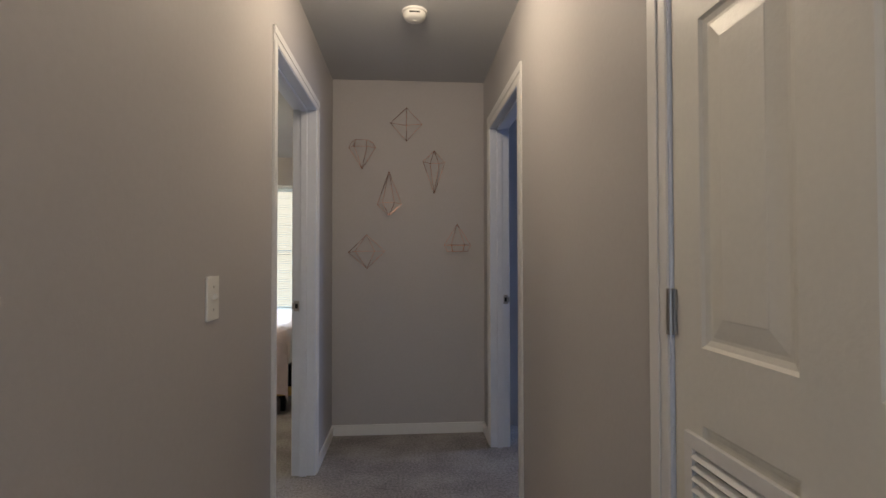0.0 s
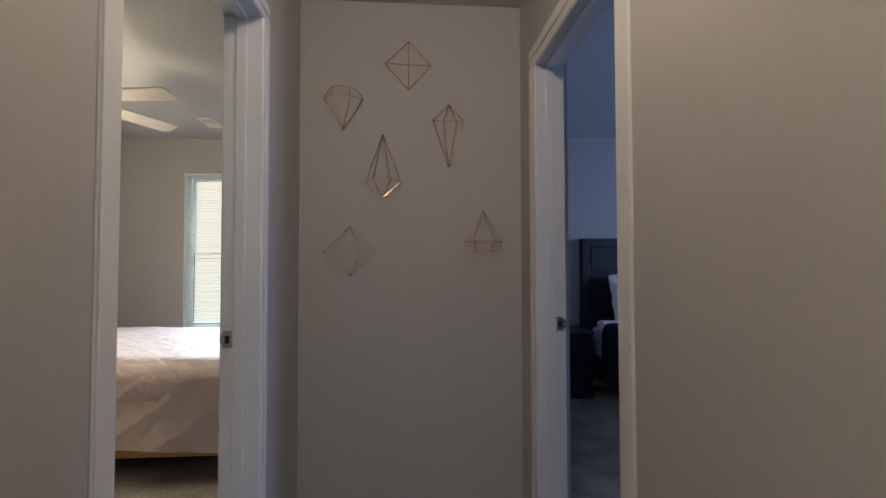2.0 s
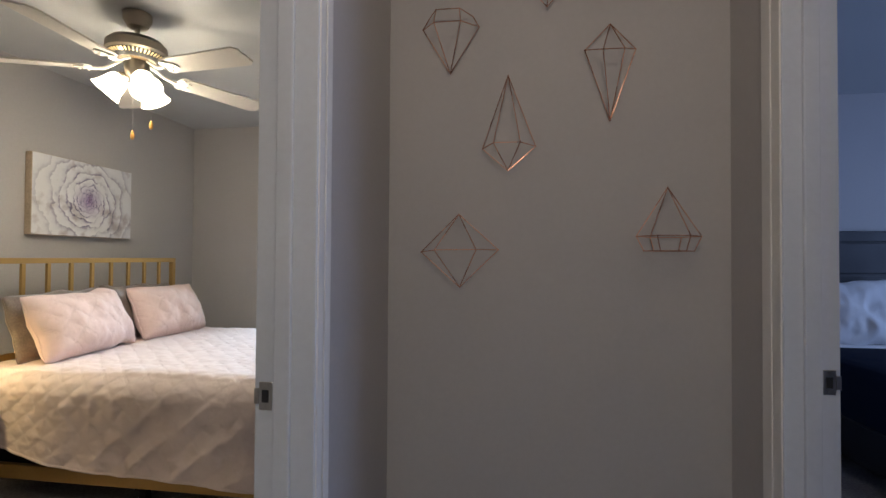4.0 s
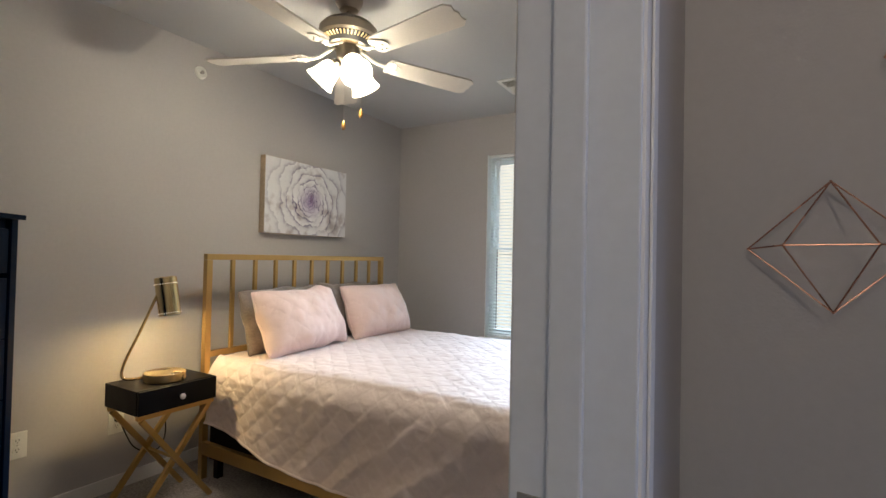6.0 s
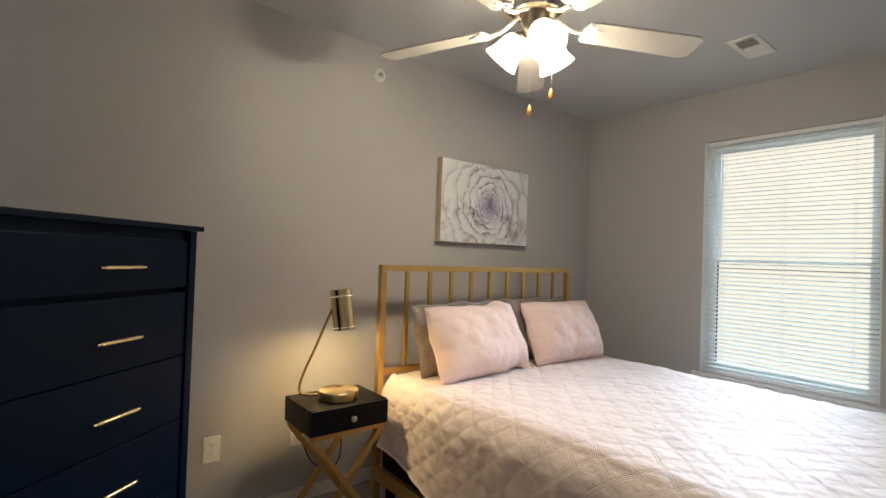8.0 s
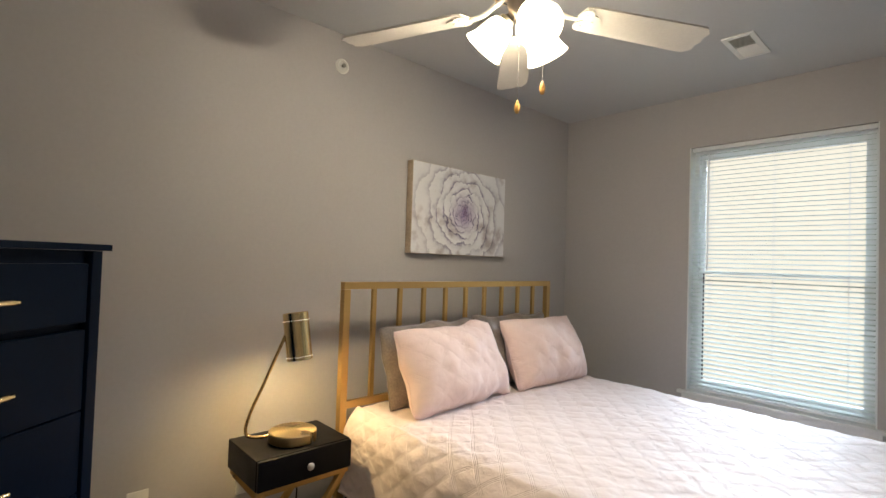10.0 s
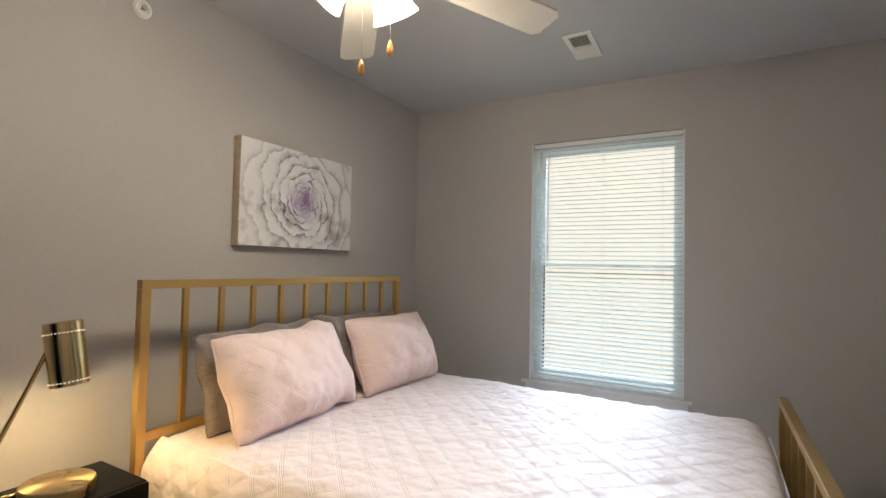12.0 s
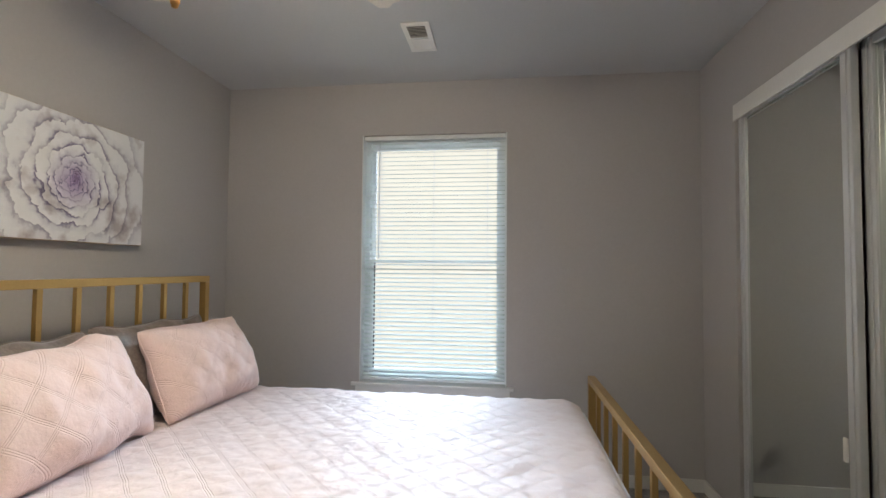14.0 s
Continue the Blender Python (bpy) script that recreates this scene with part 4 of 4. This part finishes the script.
# ---- bedroom: nightstand and lamp ----
def nightstand():
    x0, x1, y0, y1, top, low = -2.393, -2.102, 3.602, 3.982, 0.592, 0.482
    t = thing("nightstand", "small black nightstand with one drawer on crossed gold legs", "nightstand")
    part("body", a_box(x0, x1 - 0.016, y0, y1, low, top, 0.003), BLACK, t)
    d = part("drawer", a_box(x1 - 0.015, x1, y0 + 0.002, y1 - 0.002, low + 0.002, top - 0.002, 0.002), BLACK, t)
    part("knob", lathe([(0.0, 0.024), (0.010, 0.022), (0.014, 0.016), (0.012, 0.010), (0.005, 0.007), (0.005, 0.0)], 16,
                       m=Matrix.Translation((x1, (y0 + y1) / 2 + 0.005, (low + top) / 2 - 0.003)) @ pose(0, 0, 0, 0, 90, 0)), STEEL, d, "round silver knob", 50)
    for x in (x1 - 0.022, x0 + 0.022):
        part("top_rail", a_box(x - 0.011, x + 0.011, y0 + 0.006, y1 - 0.006, low - 0.022, low - 0.0005, 0.002), GOLD, t)
        ya, yb = y0 + 0.02, y1 - 0.02
        part("leg", a_bar((x + 0.011, ya, low - 0.023), (x + 0.011, yb + 0.005, 0.001), 0.024, 0.022, (1, 0, 0), 0.002), GOLD, t)
        part("leg", a_bar((x - 0.011, yb, low - 0.023), (x - 0.011, ya - 0.005, 0.001), 0.024, 0.022, (1, 0, 0), 0.002), GOLD, t)
    part("stretcher", a_rod((x0 + 0.022, (y0 + y1) / 2, 0.235), (x1 - 0.022, (y0 + y1) / 2, 0.235), 0.007, 10), GOLD, t)


nightstand()


def bend(points, n=8):
    """Rounds the corners of a line of points (quadratic curves through the middles)."""
    p = [Vector(q) for q in points]
    out = [p[0]]
    for a, b, c in zip(p, p[1:], p[2:]):
        s, e = (a + b) / 2, (b + c) / 2
        for k in range(n + 1):
            f = k / n
            out.append((1 - f) ** 2 * s + 2 * f * (1 - f) * b + f * f * e)
    out.append(p[-1])
    return out


def table_lamp():
    base = Vector((-2.235, 3.792, 0.592))
    t = thing("table_lamp", "lit brushed brass desk lamp with a cylinder shade and bent stem", "table lamp")
    foot_disc = part("base", lathe([(0.0, 0.001), (0.088, 0.001), (0.092, 0.004), (0.092, 0.036), (0.089, 0.040), (0.0, 0.041)], 48), BRASS_TURNED, t, "turned brass base disc", 35)
    foot_disc.matrix_local = Matrix.Translation(base)
    top = Vector((-2.262, 3.767, 1.025))
    foot = base + Vector((-0.055, -0.07, 0.016))
    elbow = Vector((-2.325, 3.647, 0.603))
    part("stem", tube(bend([foot, elbow + Vector((0.03, 0.03, 0.005)), elbow + Vector((-0.006, -0.012, 0.01)), elbow + Vector((0.004, 0.0, 0.09)), elbow + Vector((0.03, 0.05, 0.22)), top]), 0.0066, 10), BRASS, t, smooth=60)
    a, b = Vector((-2.266, 3.798, 1.088)), Vector((-2.236, 3.810, 0.905))
    m = Matrix.Translation(b) @ (a - b).to_track_quat("Z", "Y").to_matrix().to_4x4()
    h = (a - b).length
    sh = part("shade", lathe([(0.047, 0.0), (0.050, 0.0), (0.050, h), (0.046, h + 0.003), (0.0, h + 0.003), (0.0, h), (0.046, h - 0.001), (0.047, 0.0)], 48, m=m, caps=False), BRASS, t, "brushed brass cylinder shade", 35)
    for z in (0.012, h - 0.030):
        dots = bmesh.new()
        for k in range(32):
            c = 2 * math.pi * k / 32
            p = m @ Vector((0.0502 * math.cos(c), 0.0502 * math.sin(c), z))
            q = m @ Vector((0.0508 * math.cos(c), 0.0508 * math.sin(c), z))
            rod(dots, p, q, 0.0015, 6)
        part("light_holes", dots, SPARK, sh, "ring of small lit holes")
    part("swivel", a_rod(top - Vector((0.004, 0.006, 0.0)), top + Vector((0.0, 0.02, 0.004)), 0.008, 10), BRASS, t, smooth=40)
    bm = bmesh.new()
    bmesh.ops.create_uvsphere(bm, u_segments=16, v_segments=10, radius=0.017, matrix=Matrix.Translation(b + (a - b) * 0.72))
    part("bulb", bm, SPARK, t, "lit bulb", 180)


table_lamp()


def lamp_cord():
    """A thin black cord from the lamp's base over the back of the nightstand to the wall outlet."""
    t = thing("lamp_cord", "thin black lamp cord hanging behind the nightstand to the outlet", "cord")
    x = BX0 + 0.03
    part("cord", tube(bend([(-2.320, 3.815, 0.5965), (-2.37, 3.83, 0.5965), (-2.412, 3.84, 0.598), (-2.425, 3.86, 0.50), (-2.43, 3.93, 0.30), (-2.44, 3.90, 0.16), (x + 0.06, 3.78, 0.20), (x + 0.05, 3.735, 0.31), (x, 3.733, 0.364)], 6), 0.0032, 8), BLACK, t, smooth=60)
    part("plug", a_box(BX0 + 0.0085, x + 0.006, 3.720, 3.746, 0.351, 0.377, 0.004), BLACK, t, "black two pin plug")


lamp_cord()


# ---- bedroom: chest of drawers, set across the corner ----
def dresser():
    right = Vector((-1.910, 3.119, 0))
    turn = math.degrees(math.atan2(0.652, 0.758))
    # local x runs out of the front, local y from the left end to the right end
    w, d, h = 0.70, 0.42, 1.330
    t = thing("dresser", "tall dark navy chest of drawers with brass bar handles", "dresser", tuple(right), turn)
    o = 0.012
    part("top", a_box(-d - 0.005, 0.0, -w, 0.0, h - 0.016, h, 0.002), NAVY, t)
    for y0, y1 in ((-w + o, -w + o + 0.052), (-o - 0.03, -o)):
        part("side_panel", a_box(-d, -0.016, y0, y1, 0.0, h - 0.0165, 0.002), NAVY, t)
    part("carcass", a_box(-d + 0.01, -0.045, -w + o + 0.053, -o - 0.031, 0.06, h - 0.0165), NAVY, t)
    part("top_strip", a_box(-0.045, -0.034, -w + o + 0.053, -o - 0.031, h - 0.052, h - 0.0168), NAVY, t)
    part("plinth", a_box(-0.05, -0.036, -w + o + 0.053, -o - 0.031, 0.0, 0.10), NAVY, t)
    tops = (1.282, 1.120, 0.921, 0.722, 0.523, 0.324)
    lows = (1.138, 0.925, 0.726, 0.527, 0.328, 0.105)
    for k, (hi, lo) in enumerate(zip(tops, lows)):
        dr = part("drawer", a_box(-0.044, -0.022, -w + o + 0.055, -o - 0.034, lo, hi, 0.002), NAVY, t)
        y, z = -0.314, (1.203, 1.012, 0.815, 0.618, 0.42, 0.215)[k]
        hd = part("handle", a_rod((0.006, y - 0.072, z), (0.006, y + 0.072, z), 0.0045, 12), BRASS, dr, "brushed brass bar handle", 40)
        part("grip", a_rod((0.006, y - 0.061, z), (0.006, y + 0.061, z), 0.0066, 14), BRASS, hd, "thicker grip sleeve", 40)
        for s in (-0.046, 0.046):
            part("post", a_rod((-0.0225, y + s, z), (0.004, y + s, z), 0.004, 8), BRASS, hd)
    return t


dresser()


# ---- bedroom: picture, fan and fittings ----
def picture():
    t = thing("picture", "stretched canvas print of a pale violet rosette flower", "picture", (BX0, 4.968, 1.617))
    part("canvas", a_box(0.001, 0.050, -0.396, 0.396, -0.26, 0.26, 0.005), CANVAS, t)
    part("print", a_box(0.0502, 0.0515, -0.393, 0.393, -0.257, 0.257), ROSETTE, t, "printed pale flower")


picture()


def ceiling_fan():
    cx, cy = -1.414, 4.135
    t = thing("ceiling_fan", "white five blade ceiling fan with lit frosted glass shades", "ceiling fan", (cx, cy, 0))
    part("canopy", lathe([(0.0, 2.439), (0.066, 2.439), (0.064, 2.405), (0.045, 2.372), (0.022, 2.364), (0.0, 2.364)], 32), PEWTER, t, smooth=40)
    part("downrod", a_rod((0, 0, 2.30), (0, 0, 2.37), 0.012, 12), PEWTER, t, smooth=40)
    motor = part("motor", lathe([(0.0, 2.318), (0.06, 2.316), (0.115, 2.300), (0.135, 2.278), (0.138, 2.240), (0.128, 2.232), (0.09, 2.205), (0.06, 2.198), (0.0, 2.198)], 48), PEWTER, t, "brushed pewter motor housing", 35)
    part("underside", lathe([(0.056, 2.203), (0.090, 2.2035), (0.127, 2.2305), (0.090, 2.2030)], 48, caps=False), DARK, motor)
    for k in range(44):
        a = 2 * math.pi * k / 44
        c, s = math.cos(a), math.sin(a)
        part("vent_fin", a_bar((0.062 * c, 0.062 * s, 2.199), (0.126 * c, 0.126 * s, 2.226), 0.0055, 0.005, (0, 0, 1)), BRASS_SATIN, motor)
    part("switch_housing", lathe([(0.0, 2.198), (0.052, 2.197), (0.056, 2.17), (0.05, 2.135), (0.03, 2.112), (0.0, 2.108)], 32), PEWTER, t, smooth=40)
    blade = iron = None
    for k in range(5):
        a = radians(60.5 + 72 * k)
        if blade is None:
            bm = bmesh.new()
            out = [(0.205, -0.050), (0.235, -0.058), (0.60, -0.068), (0.655, -0.068), (0.680, -0.046), (0.674, -0.022), (0.682, 0.0), (0.674, 0.022), (0.680, 0.046), (0.655, 0.068), (0.60, 0.068), (0.235, 0.058), (0.205, 0.050), (0.19, 0.0)]
            up = [bm.verts.new((x, y, 0.004)) for x, y in out]
            dn = [bm.verts.new((x, y, -0.003)) for x, y in out]
            bm.faces.new(up)
            bm.faces.new(dn[::-1])
            for i in range(len(out)):
                j = (i + 1) % len(out)
                bm.faces.new((up[j], up[i], dn[i], dn[j]))
            blade = mesh_of("blade", bm, BLADE)
            bm = tube(bend([(0.06, 0, 0.04), (0.10, 0, 0.02), (0.14, 0, -0.004), (0.19, 0, -0.006)]), 0.008, 8)
            # scrolled plate with two lobes
            for y, r in ((-0.026, 0.024), (0.026, 0.024), (0.0, 0.03)):
                bmesh.ops.create_cone(bm, cap_ends=True, segments=18, radius1=r, radius2=r * 0.9, depth=0.006, matrix=Matrix.Translation((0.215 + (0.03 if y == 0 else 0), y, -0.0065)))
            for y, x in ((-0.026, 0.215), (0.026, 0.215), (0.0, 0.245)):
                bmesh.ops.create_cone(bm, cap_ends=True, segments=8, radius1=0.006, radius2=0.004, depth=0.006, matrix=Matrix.Translation((x, y, -0.0115)))
            iron = mesh_of("blade_iron", bm, BLADE, 40)
        b = new("blade", blade)
        b.parent = t
        b.matrix_local = pose(0, 0, 2.158, 0, 0, math.degrees(a)) @ pose(0, 0, 0, 0, 1.6, 0) @ pose(0, 0, 0, -11, 0, 0)
        i = tagged(new("blade_iron", iron), "cream scrolled blade iron")
        i.parent = b
        i.matrix_local = pose(0, 0, 0, 0, 0, 0)
    for k in range(3):
        a = radians(-31 + 120 * k)
        d = Vector((math.cos(a), math.sin(a), 0))
        axis = (d * 0.66 - Vector((0, 0, 0.75))).normalized()
        neck = Vector((0, 0, 2.130)) + d * 0.048
        m = Matrix.Translation(neck) @ axis.to_track_quat("Z", "Y").to_matrix().to_4x4()
        arm = part("light_arm", lathe([(0.012, -0.03), (0.014, 0.0), (0.026, 0.008), (0.028, 0.022), (0.02, 0.026)], 20, m=m), PEWTER, t, smooth=40)
        part("shade", lathe([(0.0194, 0.0180), (0.0370, 0.0259), (0.0475, 0.0444), (0.0528, 0.0726), (0.0590, 0.1007), (0.0730, 0.1306), (0.0704, 0.1315), (0.0563, 0.1016), (0.0510, 0.0734), (0.0458, 0.0453), (0.0352, 0.0277), (0.0176, 0.0198)], 32, m=m, caps=False), FROSTED, arm, "lit frosted glass bell shade", 60)
    for x, y, z in ((-0.012, -0.006, 1.806), (0.049, 0.044, 1.868)):
        ch = part("pull_chain", a_rod((x, y, z + 0.045), (x, y, 2.125), 0.0006, 6), STEEL, t)
        beads = bmesh.new()
        q = z + 0.05
        while q < 2.12:
            bmesh.ops.create_icosphere(beads, subdivisions=1, radius=0.0017, matrix=Matrix.Translation((x, y, q)))
            q += 0.0085
        part("bead", beads, STEEL, ch)
        part("pull", lathe([(0.0, 0.0), (0.006, 0.002), (0.010, 0.014), (0.009, 0.026), (0.005, 0.040), (0.002, 0.046)], 14, (x, y, z)), WOODEN, ch, "small honey wood pull", 60)


ceiling_fan()


def ceiling_vent():
    x0, x1, y0, y1 = -1.236, -1.097, 5.436, 5.735
    t = thing("ceiling_vent", "white metal air register in the bedroom ceiling", "air vent")
    z = CEIL - 0.001
    bm = bmesh.new()
    f = 0.024
    box(bm, x0, x1, y0, y0 + f, z - 0.008, z, 0.002)
    box(bm, x0, x1, y1 - f, y1, z - 0.008, z, 0.002)
    box(bm, x0, x0 + f, y0 + f, y1 - f, z - 0.008, z, 0.002)
    box(bm, x1 - f, x1, y0 + f, y1 - f, z - 0.008, z, 0.002)
    box(bm, x0 + f, x1 - f, (y0 + y1) / 2 - 0.006, (y0 + y1) / 2 + 0.006, z - 0.007, z, 0.001)
    part("frame", bm, PLASTIC, t)
    part("backing", a_box(x0 + f, x1 - f, y0 + f, y1 - f, z - 0.0016, z), DARK, t)
    n = 18
    for k in range(n):
        y = y0 + f + 0.006 + (y1 - y0 - 2 * f - 0.012) * k / (n - 1)
        if abs(y - (y0 + y1) / 2) < 0.008:
            continue
        s = -1 if k < n / 2 else 1
        part("slat", a_bar((x0 + f, y, z - 0.0055), (x1 - f, y, z - 0.0055), 0.010, 0.0012, (0, s * 0.75, 1), 0), PLASTIC, t)


def sprinkler():
    t = thing("sprinkler", "round white sidewall sprinkler head on the bedroom wall", "sprinkler", (BX0, 4.133, 2.276))
    m = pose(0, 0, 0, 0, 90, 0)
    part("cover_ring", lathe([(0.020, 0.0005), (0.038, 0.0005), (0.037, 0.006), (0.028, 0.013), (0.022, 0.010), (0.020, 0.004)], 28, m=m), PLASTIC, t, smooth=40)
    part("head", lathe([(0.0, 0.026), (0.010, 0.025), (0.011, 0.018), (0.006, 0.015), (0.006, 0.001)], 16, m=m), STEEL, t, smooth=40)


def outlet(y, z, label):
    t = thing("power_outlet", label, "outlet", (BX0, y, z), 0, "wall outlets")
    part("cover_plate", a_box(0, 0.006, -0.036, 0.036, -0.058, 0.058, 0.0025), PLASTIC, t)
    for dz in (-0.02, 0.02):
        s = part("socket", lathe([(0.0, 0.0078), (0.0155, 0.0078), (0.0165, 0.0055)], 20, m=pose(0, 0, dz, 0, 90, 0)), PLASTIC, t, smooth=40)
        for dy in (-0.0055, 0.0055):
            part("slot", a_box(0.0077, 0.0083, dy - 0.0012, dy + 0.0012, dz - 0.001, dz + 0.007), DARK, s)
        part("slot", a_box(0.0077, 0.0083, -0.002, 0.002, dz - 0.009, dz - 0.005), DARK, s)
    part("screw", a_rod((0.005, 0, 0), (0.0068, 0, 0), 0.003, 8), STEEL, t)


ceiling_vent()
sprinkler()
outlet(3.332, 0.353, "white duplex power outlet on the bare wall")
outlet(3.733, 0.344, "white duplex power outlet behind the nightstand")


# ---- the other bedroom, seen through its doorway ----
def other_bed():
    t = thing("dark_bed", "dark slate panelled bed with a navy cover", "bed", (2.235, OY1, 0))
    w = 1.62
    hb = part("headboard", a_box(0, w, -0.085, -0.02, 0.25, 1.435, 0.006), SLATE, t)
    for x0, x1 in ((0, 0.075), (w - 0.075, w)):
        part("post", a_box(x0, x1, -0.105, -0.085, 0.0, 1.43, 0.005), SLATE, hb)
    part("top_rail", a_box(0.075, w - 0.075, -0.105, -0.085, 1.36, 1.43, 0.005), SLATE, hb)
    for z0, z1 in ((0.68, 0.885), (0.90, 1.12), (1.135, 1.35)):
        part("panel", a_box(0.085, w - 0.085, -0.098, -0.085, z0, z1, 0.006), SLATE, hb)
    part("side_rail", a_box(0.03, 0.06, -2.10, -0.1, 0.16, 0.36, 0.004), SLATE, t)
    part("side_rail", a_box(w - 0.06, w - 0.03, -2.10, -0.1, 0.16, 0.36, 0.004), SLATE, t)
    part("foot_board", a_box(0.0, w, -2.16, -2.10, 0.0, 0.55, 0.006), SLATE, t)
    c = thing("navy_bedspread", "navy blue cover over a made bed with white sheet", "bedspread", (2.235, OY1, 0))
    part("mattress", a_box(0.07, w - 0.07, -2.07, -0.11, 0.30, 0.60, 0.05), WHITE_CLOTH, c)
    bm = bmesh.new()
    box(bm, 0.055, w - 0.055, -2.085, -0.36, 0.22, 0.665, 0.06)
    bmesh.ops.subdivide_edges(bm, edges=bm.edges[:], cuts=4, use_grid_fill=True)
    for v in bm.verts:
        v.co += 0.012 * Vector(noise.noise_vector(v.co * 4))
    part("cover", bm, NAVY_CLOTH, c, smooth=60)
    part("sheet_fold", a_box(0.05, w - 0.05, -0.44, -0.30, 0.56, 0.678, 0.03), WHITE_CLOTH, c, "white sheet edge")


other_bed()
pillow("pillow", "white pillow leaning on the dark headboard", WHITE_CLOTH, (2.235 + 0.52, OY1 - 0.30, 0.88), 0.66, 0.45, 0.16, 20, -90, False, 6.3, "")


def other_nightstand():
    t = thing("dark_nightstand", "dark slate nightstand with two drawers", "nightstand", (1.70, OY1 - 0.02, 0))
    part("body", a_box(0, 0.50, -0.40, 0, 0.0, 0.565, 0.005), SLATE, t)
    part("top", a_box(-0.012, 0.512, -0.425, 0, 0.5655, 0.592, 0.006), SLATE, t)
    for z0, z1 in ((0.08, 0.30), (0.315, 0.54)):
        part("drawer", a_box(0.02, 0.48, -0.418, -0.4005, z0, z1, 0.004), SLATE, t)
    l = thing("shade_lamp", "table lamp with a white drum shade and pale glass base", "table lamp", (1.89, OY1 - 0.24, 0.592))
    part("base", lathe([(0.0, 0.001), (0.06, 0.001), (0.062, 0.02), (0.03, 0.04), (0.055, 0.10), (0.07, 0.17), (0.05, 0.26), (0.018, 0.31), (0.015, 0.40), (0.0, 0.40)], 28), VINYL, l, smooth=50)
    part("shade", lathe([(0.135, 0.40), (0.137, 0.40), (0.13, 0.675), (0.128, 0.675), (0.135, 0.40)], 36, caps=False), WHITE_CLOTH, l, "white drum shade", 50)


other_nightstand()
